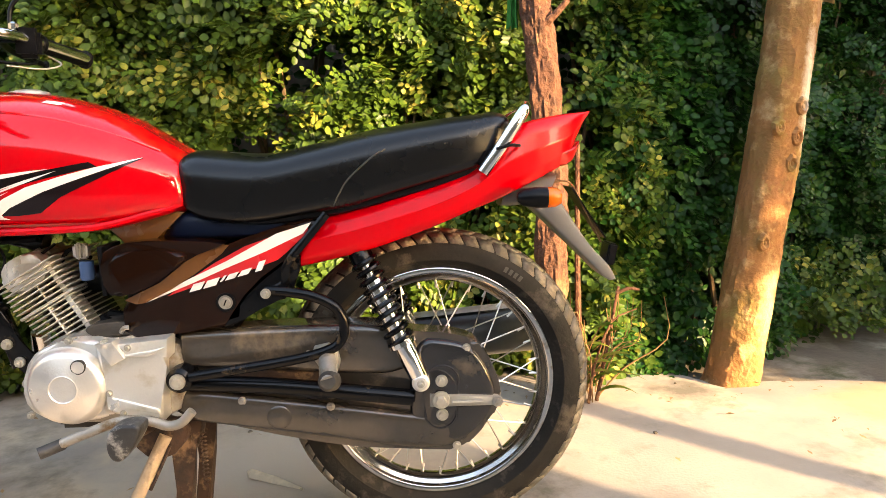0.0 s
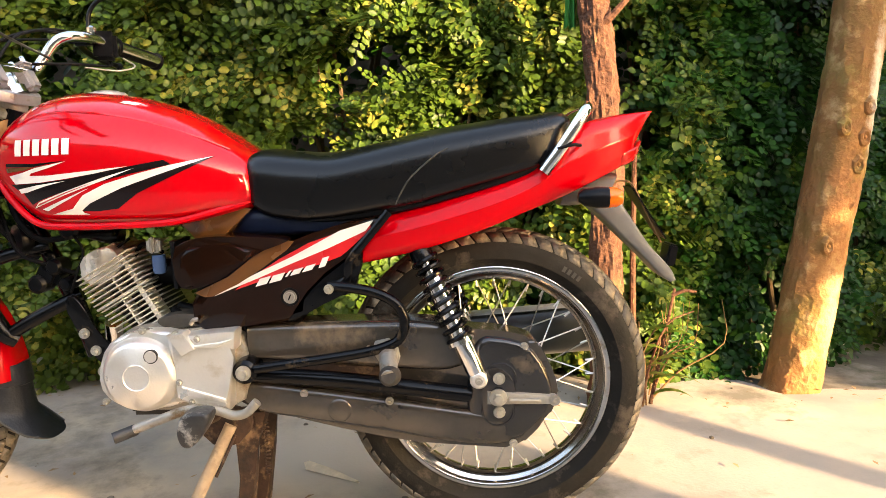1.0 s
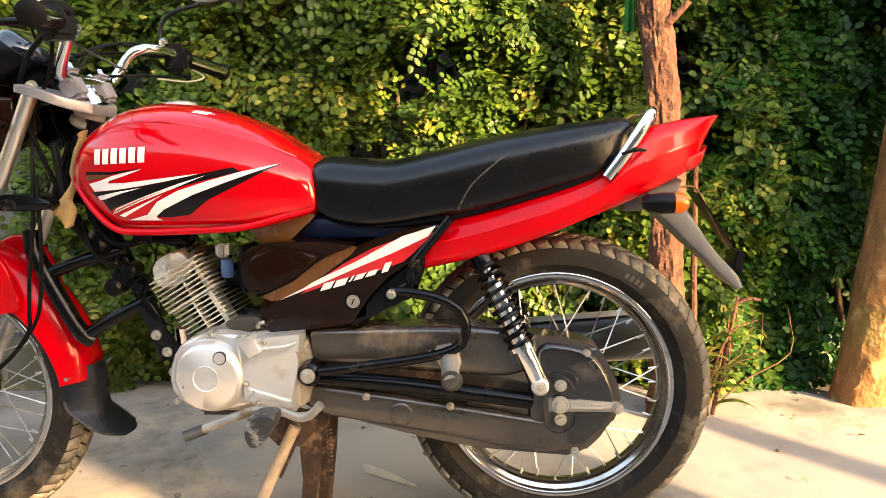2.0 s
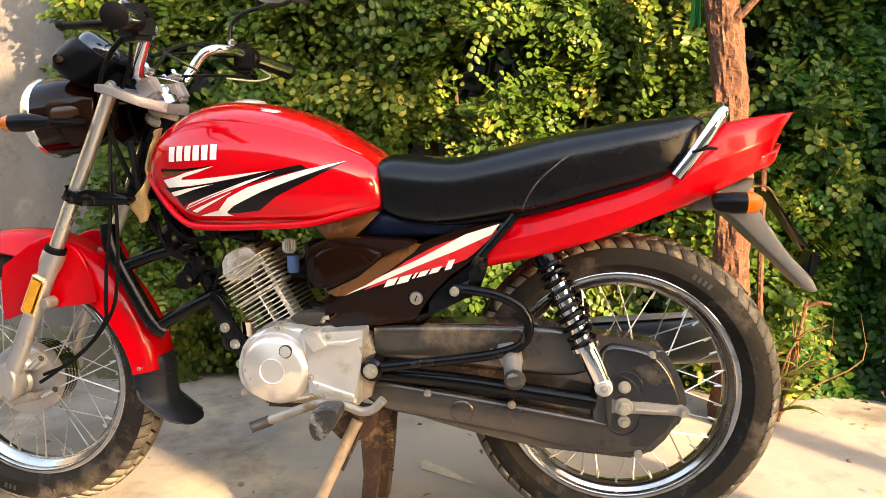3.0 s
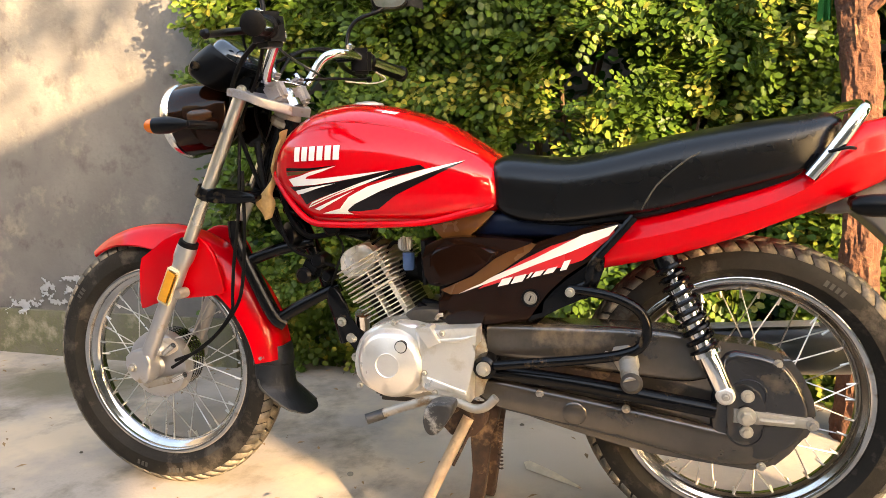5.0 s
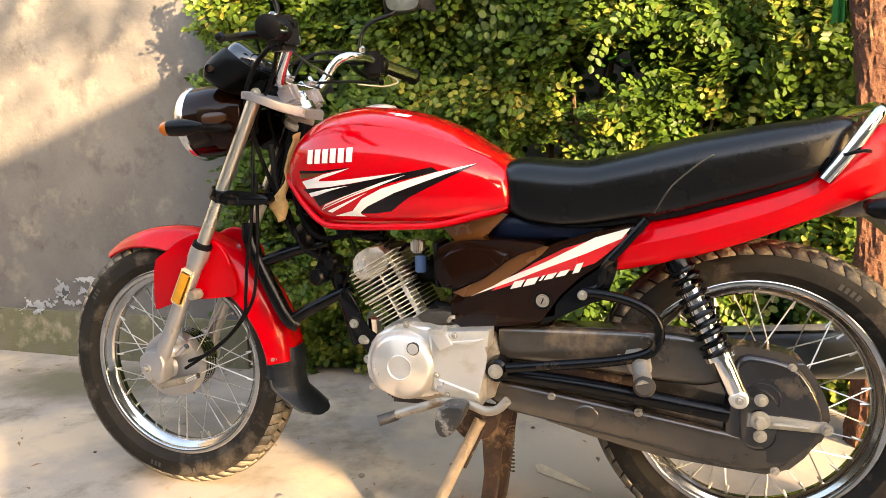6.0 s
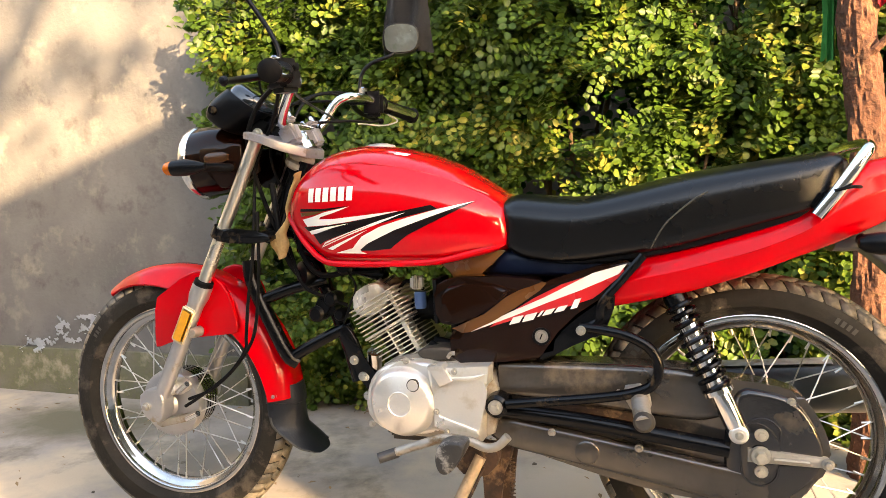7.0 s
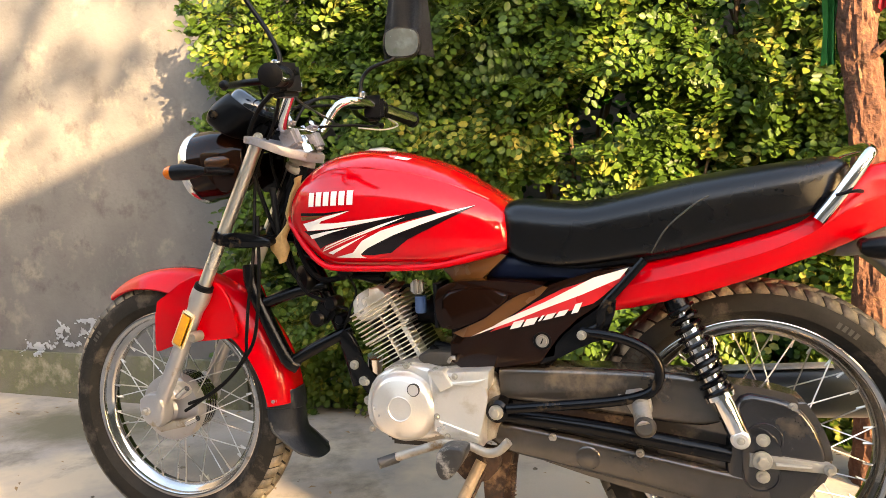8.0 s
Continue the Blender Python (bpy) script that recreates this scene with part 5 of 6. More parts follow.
# barrel: axis leans forward
ax = Vector((-0.5, 0, 0.866))
across = Vector((0.866, 0, 0.5))
foot = Vector((-0.655, 0, 0.425))
rot = Euler((0, -radians(30), 0)).to_matrix().to_4x4()
# dark barrel colour puts the shade between the fins into the casting
bm = bmesh.new()
block(bm, foot + ax * 0.07, (0.085, 0.11, 0.15), rot, 0.012)
part("barrel", bm, ENGDARK, eng)
for q in range(15):
    c = foot + ax * (0.010 + q * 0.0094 + (0.006 if q > 7 else 0.0))
    head = q > 7
    bm = bmesh.new()
    block(bm, c + across * (0.004 if head else 0.0), (0.116 if head else 0.094 + 0.0015 * q, 0.19 if head else 0.172, 0.0026), rot, 0.0009, 1)
    part("fin", bm, FIN, eng)
bm = bmesh.new()
block(bm, foot + ax * 0.082, (0.112, 0.180, 0.0055), rot, 0.0015, 1)
part("head_flange", bm, FIN, eng)
for w, lo, hi in ((-0.004, 0.005, 0.080), (0.036, 0.005, 0.080), (0.002, 0.085, 0.140), (0.040, 0.085, 0.150)):
    bm = bmesh.new()
    block(bm, foot + ax * 0.5 * (lo + hi) + across * w, (0.0035 if w < 0.03 else 0.010, 0.170, hi - lo), rot, 0.001, 1)
    part("fin_web", bm, FIN, eng)
bm = bmesh.new()
block(bm, foot + ax * 0.162 + across * -0.005, (0.085, 0.12, 0.035), rot, 0.014, 3)
part("head_cover", bm, ALUDIRT, eng)
bm = bmesh.new()
plate(bm, [(-0.045, -0.03), (-0.045, 0.012), (-0.03, 0.03), (0.02, 0.03), (0.036, 0.014), (0.036, -0.03)], -0.085, -0.05, 0.006, 2)
bmesh.ops.transform(bm, matrix=Matrix.Translation(foot + ax * 0.150) @ rot, verts=bm.verts)
part("cam_cover", bm, ALU, eng, "cream-silver rounded camshaft cover")
bm = bmesh.new()
plate(bm, [(-0.79, 0.505), (-0.765, 0.48), (-0.745, 0.42), (-0.705, 0.395), (-0.69, 0.36), (-0.715, 0.345), (-0.745, 0.37), (-0.775, 0.42), (-0.805, 0.48)], -0.095, -0.085, 0.003, 1)
part("engine_mount", bm, FRAMEBLACK, eng, "black engine mount plate")
for x, z in ((-0.767, 0.428), (-0.748, 0.395), (-0.738, 0.355)):
    bolt(eng, x, -0.098, z, 0.0095, 0.010)
# intake and carburettor
carb = part("carburettor", rod(bmesh.new(), (-0.66, -0.01, 0.525), (-0.565, -0.01, 0.535), 0.026, 18), PLASTIC, bike, "small carburettor with a blue plastic cap and tap")
part("intake_ring", lathe(bmesh.new(), [(0.022, -0.02), (0.033, -0.016), (0.035, 0.0), (0.033, 0.016), (0.022, 0.02)], (-0.60, -0.02, 0.535), (1, 0, 0.1), 24), RUBBER, carb)
part("tap", block(bmesh.new(), (-0.628, -0.085, 0.590), (0.026, 0.02, 0.026), None, 0.004), ALU, carb)
part("tap_lever", block(bmesh.new(), (-0.626, -0.10, 0.592), (0.009, 0.012, 0.03), None, 0.003), ALUDIRT, carb)
part("bowl", lathe(bmesh.new(), [(0, -0.022), (0.010, -0.022), (0.012, -0.018), (0.012, 0.012), (0, 0.012)], (-0.622, -0.085, 0.560), (0, 0, 1), 18), BLUE, carb, "blue plastic fuel filter bowl")
for pts, r in (([(-0.69, -0.05, 0.60), (-0.74, -0.07, 0.56), (-0.79, -0.06, 0.52)], 0.0028), ([(-0.62, -0.07, 0.575), (-0.66, -0.06, 0.59), (-0.69, -0.04, 0.56)], 0.004), ([(-0.60, -0.06, 0.47), (-0.565, -0.07, 0.465), (-0.545, -0.08, 0.46)], 0.008)):
    part("hose", tube(bmesh.new(), pts, r, 8, 4), RUBBER, carb)
coil = part("ignition_coil", block(bmesh.new(), (-0.855, -0.03, 0.53), (0.045, 0.05, 0.04), Euler((0, 0.5, 0)).to_matrix().to_4x4(), 0.01), PLASTIC, bike, "dark ignition coil and wiring cluster")
for x, z, r in ((-0.835, 0.548, 0.016), (-0.87, 0.515, 0.018), (-0.815, 0.515, 0.013), (-0.80, 0.62, 0.02)):
    part("connector", lathe(bmesh.new(), [(0, -0.02), (r * 0.7, -0.02), (r, -0.014), (r, 0.02), (0, 0.02)], (x, -0.045, z), n=16), PLASTIC, coil)

# gear lever
gear = part("gear_lever", tube(bmesh.new(), [(-0.645, -0.185, 0.276), (-0.60, -0.180, 0.292), (-0.55, -0.172, 0.306), (-0.505, -0.166, 0.302), (-0.475, -0.166, 0.292), (-0.45, -0.17, 0.298), (-0.430, -0.17, 0.318)], 0.0085, 10, 4), ALUDIRT, bike, "worn bare-metal gear lever")
part("toe_rubber", lathe(bmesh.new(), [(0, -0.022), (0.008, -0.022), (0.0105, -0.018), (0.0105, 0.02), (0, 0.02)], (-0.660, -0.19, 0.270), (-0.8, -0.5, -0.2), 16), WORNRUBBER, gear)
fp = part("footrest", pillow(bmesh.new(), [(-0.549, 0.316), (-0.502, 0.320), (-0.497, 0.306), (-0.513, 0.276), (-0.532, 0.254), (-0.550, 0.256), (-0.558, 0.282)], -0.225, -0.180, 0.007), WORNRUBBER, bike, "worn grey-black rubber rider footrest")
part("footrest_bar", tube(bmesh.new(), [(-0.545, -0.22, 0.29), (-0.52, -0.12, 0.275), (-0.52, 0.0, 0.27), (-0.52, 0.12, 0.275), (-0.545, 0.23, 0.285)], 0.010, 10, 3), RUST, fp)
part("footrest_rubber", block(bmesh.new(), (-0.545, 0.235, 0.285), (0.035, 0.085, 0.025), None, 0.008), RUBBER, fp)

# stands
side = part("side_stand", tube(bmesh.new(), [(-0.494, -0.126, 0.258), (-0.534, -0.146, 0.174), (-0.572, -0.166, 0.092), (-0.609, -0.186, 0.012)], 0.0115, 10, 1), DUSTLEG, bike, "mud-coated side stand propped on the slab")
part("stand_shank", rod(bmesh.new(), (-0.564, -0.158, 0.104), (-0.606, -0.182, 0.014), 0.0118, 10), RUST, side, "bare rusty lower shank of the stand")
part("stand_bracket", plate(bmesh.new(), [(-0.56, 0.28), (-0.47, 0.285), (-0.455, 0.25), (-0.49, 0.21), (-0.545, 0.22)], -0.125, -0.095, 0.005, 1), RUST, side)
part("stand_foot", block(bmesh.new(), (-0.608, -0.19, 0.008), (0.05, 0.03, 0.012), None, 0.003), DUSTLEG, side)
part("stand_spring", tube(bmesh.new(), [(-0.487, -0.130, 0.24), (-0.505, -0.138, 0.20), (-0.522, -0.144, 0.165)], 0.0032, 8, 3), RUST, side)
cs = part("centre_stand", plate(bmesh.new(), [(-0.512, 0.265), (-0.440, 0.268), (-0.448, 0.232), (-0.464, 0.20), (-0.470, 0.13), (-0.487, 0.004), (-0.517, 0.004), (-0.498, 0.13), (-0.495, 0.20)], -0.085, -0.055, 0.006, 0), RUST, bike, "rusty centre stand legs")
part("stand_leg", plate(bmesh.new(), [(-0.512, 0.265), (-0.440, 0.268), (-0.448, 0.232), (-0.464, 0.20), (-0.470, 0.13), (-0.487, 0.004), (-0.517, 0.004), (-0.498, 0.13), (-0.495, 0.20)], 0.055, 0.085, 0.006, 0), RUST, cs)
part("cross_tube", rod(bmesh.new(), (-0.475, -0.09, 0.235), (-0.475, 0.09, 0.235), 0.014), RUST, cs)
pts = [Vector((-0.44 + 0.005 * math.cos(q * 1.05), -0.09 + 0.005 * math.sin(q * 1.05), 0.245 - q * 0.0013)) for q in range(80)]
part("stand_spring", tube(bmesh.new(), pts, 0.0016, 5), RUST, cs)

# silencer on the far side
ex = part("silencer", lathe(bmesh.new(), [(0.0, 0), (0.02, 0), (0.036, 0.08), (0.052, 0.2), (0.054, 0.535), (0.050, 0.548), (0.02, 0.550), (0.018, 0.53), (0.0, 0.53)], (-0.31, 0.165, 0.318), (1, 0.0, 0.075), 32), SILENCER, bike, "black silencer on the far side with a chrome heat shield")
part("heat_shield", lathe(bmesh.new(), [(0.055, 0.0), (0.058, 0.004), (0.058, 0.24), (0.055, 0.244)], (-0.07, 0.165, 0.336), (1, 0, 0.075), 8, 165, 205), ALUDIRT, ex)
part("exhaust_pipe", tube(bmesh.new(), [(-0.31, 0.165, 0.325), (-0.5, 0.15, 0.26), (-0.68, 0.12, 0.25), (-0.78, 0.06, 0.32), (-0.77, 0.02, 0.42)], 0.018, 12, 4), CHROME, ex)

# rear fender, plate carrier and lamps
rf = part("rear_fender", loft(bmesh.new(), [(0.155, 0.660, 0.205, 0.696, 0.050), (0.196, 0.628, 0.244, 0.644, 0.048), (0.232, 0.593, 0.268, 0.608, 0.046), (0.278, 0.549, 0.298, 0.565, 0.044), (0.318, 0.508, 0.334, 0.526, 0.042), (0.336, 0.496, 0.348, 0.500, 0.038)], 28, 7, 4), GREYPLAST, bike, "grey plastic rear mudguard extension")
part("fender_mount", loft(bmesh.new(), [(0.125, 0.645, 0.135, 0.68, 0.04), (0.155, 0.645, 0.172, 0.70, 0.050), (0.205, 0.652, 0.232, 0.704, 0.050)], 20, 4, 3), GREYPLAST, rf, "black plastic lamp carrier")
part("carrier_wire", tube(bmesh.new(), [(0.225, -0.03, 0.688), (0.258, -0.03, 0.686), (0.284, -0.03, 0.640), (0.322, -0.02, 0.570)], 0.0022, 6, 4), TWIG, rf)
part("number_plate", block(bmesh.new(), (0.294, 0.0, 0.628), (0.003, 0.07, 0.12), Euler((0, radians(-34), 0)).to_matrix().to_4x4(), 0.001), PLASTIC, rf, "blank dark plate carrier")
part("reflector", block(bmesh.new(), (0.343, 0.0, 0.545), (0.018, 0.05, 0.042), Euler((0, radians(10), 0)).to_matrix().to_4x4(), 0.003), PLASTIC, rf)
for s in (-1, 1):
    ri = part("rear_indicator", tube(bmesh.new(), [(0.165, s * 0.06, 0.668), (0.165, s * 0.11, 0.665), (0.172, s * 0.125, 0.665)], 0.011, 12, 3), PLASTIC, bike, "rear turn signal, black stalk and amber lens")
    part("housing", lathe(bmesh.new(), [(0.0, -0.012), (0.008, -0.010), (0.015, 0.0), (0.0185, 0.02), (0.0185, 0.042), (0.0, 0.042)], (0.152, s * 0.13, 0.667), (1, 0, -0.02), 24), PLASTIC, ri)
    part("lens", lathe(bmesh.new(), [(0.0, 0.042), (0.0183, 0.042), (0.0175, 0.056), (0.012, 0.066), (0.0, 0.069)], (0.152, s * 0.13, 0.667), (1, 0, -0.02), 24), AMBER, ri, "amber lens")

# fork
def fx(z):
    return -1.264 + (z - 0.305) * 0.488


for s in (-1, 1):
    y = s * 0.092
    dirn = Vector((0.488, 0, 1)).normalized()
    bm = rod(bmesh.new(), (fx(0.30) - 0.002, y, 0.30), (fx(0.575), y, 0.575), 0.0178, 20)
    leg = part("fork_leg", bm, FORKALU, bike, "telescopic fork leg, chrome tube over a dusty alloy slider")
    part("stanchion", rod(bmesh.new(), (fx(0.56), y, 0.56), (fx(0.90), y, 0.90), 0.0140, 18), STANCHION, leg, "chrome fork tube")
    part("dust_seal", lathe(bmesh.new(), [(0.0150, 0.012), (0.0210, 0.008), (0.0222, 0.0), (0.0222, -0.022), (0.0205, -0.030), (0.0178, -0.045)], (fx(0.575), y, 0.575), tuple(dirn), 22), FORKALU, leg)
    part("seal_rubber", lathe(bmesh.new(), [(0.0145, 0.018), (0.0205, 0.016), (0.0215, 0.006), (0.0145, 0.005)], (fx(0.575), y, 0.575), tuple(dirn), 22), RUBBER, leg)
    part("axle_lug", plate(bmesh.new(), [(-1.305, 0.335), (-1.245, 0.345), (-1.240, 0.30), (-1.25, 0.262), (-1.285, 0.262), (-1.31, 0.295)], y - 0.018, y + 0.018, 0.008, 1), FORKALU, leg)
    bolt(leg, -1.285, y - 0.018 if s < 0 else y + 0.026, 0.300, 0.010, 0.012, ALUDIRT)
    part("clamp", lathe(bmesh.new(), [(0.016, -0.012), (0.022, -0.012), (0.022, 0.012), (0.016, 0.012)], (fx(0.695), y, 0.695), tuple(dirn), 20), FRAMEBLACK, leg)
    rm = Matrix.Translation((fx(0.493) + 0.004, y - 0.024 * (-s), 0.493)) @ Euler((0, radians(26), 0)).to_matrix().to_4x4()
    r = part("reflector_frame", block(bmesh.new(), (0, 0, 0), (0.034, 0.010, 0.088), None, 0.004), REFLECTFRAME, leg, "cream frame of the side reflector")
    r.matrix_basis = rm
    r2 = part("reflector", block(bmesh.new(), (0, 0, 0), (0.026, 0.016, 0.076), None, 0.003), REFLECT, leg, "amber side reflector")
    r2.matrix_basis = rm
    part("fender_boss", lathe(bmesh.new(), [(0, -0.01), (0.010, -0.01), (0.012, -0.005), (0.012, 0.02)], (fx(0.475) + 0.03, y - 0.012 * (-s), 0.475), n=16), ALUDIRT, leg)
yoke = part("top_yoke", loft(bmesh.new(), [(-1.002, 0.894, -1.000, 0.910, 0.104), (-0.985, 0.890, -0.981, 0.908, 0.114), (-0.955, 0.880, -0.951, 0.898, 0.112), (-0.925, 0.866, -0.921, 0.886, 0.092), (-0.905, 0.858, -0.901, 0.879, 0.066), (-0.890, 0.853, -0.886, 0.872, 0.042)], 40, 14, 3), YOKEMETAL, bike, "silver cast upper fork yoke", 24)
part("steering_nut", lathe(bmesh.new(), [(0, 0.05), (0.018, 0.05), (0.022, 0.044), (0.022, 0.02), (0.028, 0.016), (0.028, 0.0)], (-0.912, 0, 0.868), (-0.44, 0, 0.9), 24), CHROME, yoke)
part("nut_ring", lathe(bmesh.new(), [(0.0, 0.0), (0.027, 0.0), (0.030, -0.006), (0.030, -0.014), (0.026, -0.018), (0.031, -0.024), (0.031, -0.034), (0.024, -0.04), (0, -0.04)], (-0.917, 0, 0.866), (0.44, 0, 0.9), 28), ALUDIRT, yoke)
part("lower_yoke", plate(bmesh.new(), [(-1.088, 0.69), (-1.06, 0.708), (-0.96, 0.698), (-0.94, 0.685), (-0.96, 0.672), (-1.075, 0.674)], -0.11, 0.11, 0.006, 1), FRAMEBLACK, yoke)
part("steering_stem", rod(bmesh.new(), (-1.012, 0, 0.67), (-0.918, 0, 0.868), 0.022), FRAMEBLACK, yoke)
for s in (-1, 1):
    part("bar_clamp", block(bmesh.new(), (-0.918, s * 0.05, 0.902), (0.040, 0.034, 0.046), Euler((0, -0.44, 0)).to_matrix().to_4x4(), 0.007), YOKEMETAL, yoke)
    for dx in (-0.012, 0.012):
        part("clamp_bolt", lathe(bmesh.new(), [(0, 0.008), (0.005, 0.008), (0.006, 0.006), (0.006, -0.004)], (-0.932 + dx * 0.9, s * 0.05, 0.9385 + dx * 0.42), (-0.42, 0, 0.9), 8), CHROME, yoke)
    part("clamp_cap", block(bmesh.new(), (-0.928, s * 0.05, 0.9315), (0.041, 0.032, 0.012), Euler((0, -0.44, 0)).to_matrix().to_4x4(), 0.005), YOKEMETAL, yoke)
    bolt(yoke, fx(0.9), s * 0.092, 0.905, 0.011, 0.012)

# handlebar with its controls
bar = None
for s in (-1, 1):
    bm = tube(bmesh.new(), [(-0.921, 0, 0.922), (-0.921, s * 0.07, 0.922), (-0.912, s * 0.092, 0.940), (-0.885, s * 0.105, 0.985), (-0.862, s * 0.118, 1.000), (-0.845, s * 0.15, 1.004), (-0.83, s * 0.20, 1.000), (-0.775, s * 0.345, 0.978)], 0.011, 14, 5)
    if bar is None:
        bar = part("handlebar", bm, CHROME, bike, "chrome handlebar with black grips and controls")
    else:
        part("bar_half", bm, CHROME, bar)
    d = Vector((0.055, s * 0.145, -0.022)).normalized()
    g0 = Vector((-0.826, s * 0.235, 0.995))
    part("grip", lathe(bmesh.new(), [(0.012, 0.0), (0.022, 0.0), (0.022, 0.006), (0.0165, 0.012), (0.0165, 0.030), (0.0175, 0.032), (0.0165, 0.034), (0.0165, 0.09), (0.0175, 0.092), (0.017, 0.118), (0.0205, 0.121), (0.0205, 0.128), (0.016, 0.131), (0, 0.131)], g0, tuple(d), 22), RUBBER, bar, "black rubber grip")
    part("switch_box", block(bmesh.new(), g0 - d * 0.022 + Vector((0, 0, -0.004)), (0.048, 0.052, 0.062), Euler((0.1, 0, s * 0.35)).to_matrix().to_4x4(), 0.009), PLASTIC, bar)
    part("switch", block(bmesh.new(), g0 - d * 0.022 + Vector((0.022, 0, 0.008)), (0.012, 0.018, 0.012), None, 0.003), RUBBER, bar)
    part("lever_perch", block(bmesh.new(), g0 - d * 0.055 + Vector((-0.018, 0, 0.0)), (0.05, 0.022, 0.024), None, 0.006), PLASTIC, bar)
    part("lever", tube(bmesh.new(), [g0 - d * 0.05 + Vector((-0.04, 0, 0)), g0 + d * 0.02 + Vector((-0.078, 0, -0.004)), g0 + d * 0.07 + Vector((-0.088, 0, -0.008)), g0 + d * 0.125 + Vector((-0.090, 0, -0.010))], (0.0075, 0.0055), 10, 4), PLASTIC, bar, "black clutch or brake lever")
    e = g0 + d * 0.125 + Vector((-0.090, 0, -0.010))
    part("lever_ball", lathe(bmesh.new(), [(0, -0.009), (0.006, -0.007), (0.009, 0), (0.006, 0.007), (0, 0.009)], e, n=14), PLASTIC, bar)

# mirrors
for s in (-1, 1):
    base = Vector((-0.857, s * 0.205, 1.01))
    if s > 0:
        run = [base, (-0.869, 0.215, 1.03), (-0.866, 0.22, 1.068), (-0.843, 0.225, 1.095), (-0.800, 0.24, 1.112), (-0.785, 0.25, 1.125)]
        sm = Matrix.Translation((-0.775, 0.255, 1.155)) @ Euler((radians(-0.8), 0, radians(24))).to_matrix().to_4x4()
    else:
        run = [base, (-0.850, -0.20, 1.04), (-0.867, -0.20, 1.080), (-0.888, -0.20, 1.112), (-0.908, -0.205, 1.143), (-0.920, -0.21, 1.165)]
        sm = Matrix.Translation((-0.938, -0.22, 1.212)) @ Euler((0, 0, radians(60))).to_matrix().to_4x4()
    mi = part("mirror", tube(bmesh.new(), run, 0.0048, 10, 5), PLASTIC, bike, "black rear-view mirror on a bent stem")
    part("stem_nut", lathe(bmesh.new(), [(0, -0.012), (0.010, -0.012), (0.010, 0.010), (0.006, 0.014), (0, 0.014)], base + Vector((0, 0, 0.012)), (0, 0, 1), 8), CHROME, mi)
    shell = [(-0.040, -0.030), (-0.044, 0.010), (-0.034, 0.038), (0.030, 0.040), (0.048, 0.025), (0.050, -0.008), (0.036, -0.034), (-0.02, -0.038)]
    b = plate(bmesh.new(), shell, -0.004, 0.028, 0.002, 2)
    bmesh.ops.transform(b, matrix=sm, verts=b.verts)
    part("mirror_shell", b, PLASTIC, mi)
    b = plate(bmesh.new(), [(x * 0.9, z * 0.9) for x, z in shell], -0.006, -0.002, 0, 2)
    bmesh.ops.transform(b, matrix=sm, verts=b.verts)
    part("mirror_glass", b, MIRROR, mi, "silvered mirror glass")

# headlamp
hd = Vector((-1, 0, -0.10)).normalized()
hl = part("headlight", lathe(bmesh.new(), [(0.0, -0.125), (0.042, -0.12), (0.068, -0.092), (0.079, -0.045), (0.081, 0.0), (0.080, 0.012)], (-1.165, 0, 0.855), tuple(hd), 40), BLACKGLOSS, bike, "round black headlamp with a chrome rim")
part("bezel", lathe(bmesh.new(), [(0.079, 0.0), (0.084, 0.004), (0.085, 0.012), (0.080, 0.022), (0.073, 0.024), (0.072, 0.018)], (-1.165, 0, 0.855), tuple(hd), 48), CHROME, hl, "chrome bezel")
part("lens", lathe(bmesh.new(), [(0.0, 0.034), (0.03, 0.032), (0.055, 0.026), (0.073, 0.016)], (-1.165, 0, 0.855), tuple(hd), 40), CLEAR, hl, "clear headlamp lens")
for s in (-1, 1):
    part("lamp_bracket", plate(bmesh.new(), [(-1.120, 0.886), (-1.015, 0.890), (-1.012, 0.870), (-1.022, 0.810), (-1.062, 0.786), (-1.092, 0.818), (-1.120, 0.850)], s * 0.086 - 0.010, s * 0.086 + 0.006, 0.005, 1), BLACKGLOSS, hl)
    part("bracket_trim", plate(bmesh.new(), [(-1.108, 0.860), (-1.094, 0.870), (-1.042, 0.870), (-1.046, 0.847), (-1.102, 0.846)], s * 0.0975 - 0.003, s * 0.0975 + 0.003, 0.002, 1), BRONZEDARK, hl)
    fi = part("front_indicator", rod(bmesh.new(), (-1.040, s * 0.095, 0.836), (-1.048, s * 0.190, 0.834), 0.0085), PLASTIC, bike, "front turn signal, black body and amber lens")
    part("housing", lathe(bmesh.new(), [(0.0, -0.048), (0.006, -0.046), (0.0125, -0.024), (0.0172, 0.0), (0.0165, 0.03), (0.0, 0.03)], (-1.078, s * 0.195, 0.834), (-1, 0, -0.02), 22), PLASTIC, fi)
    part("lens", lathe(bmesh.new(), [(0.0, 0.03), (0.0162, 0.03), (0.0145, 0.044), (0.008, 0.052), (0.0, 0.053)], (-1.078, s * 0.195, 0.834), (-1, 0, -0.02), 22), AMBER, fi, "amber lens")

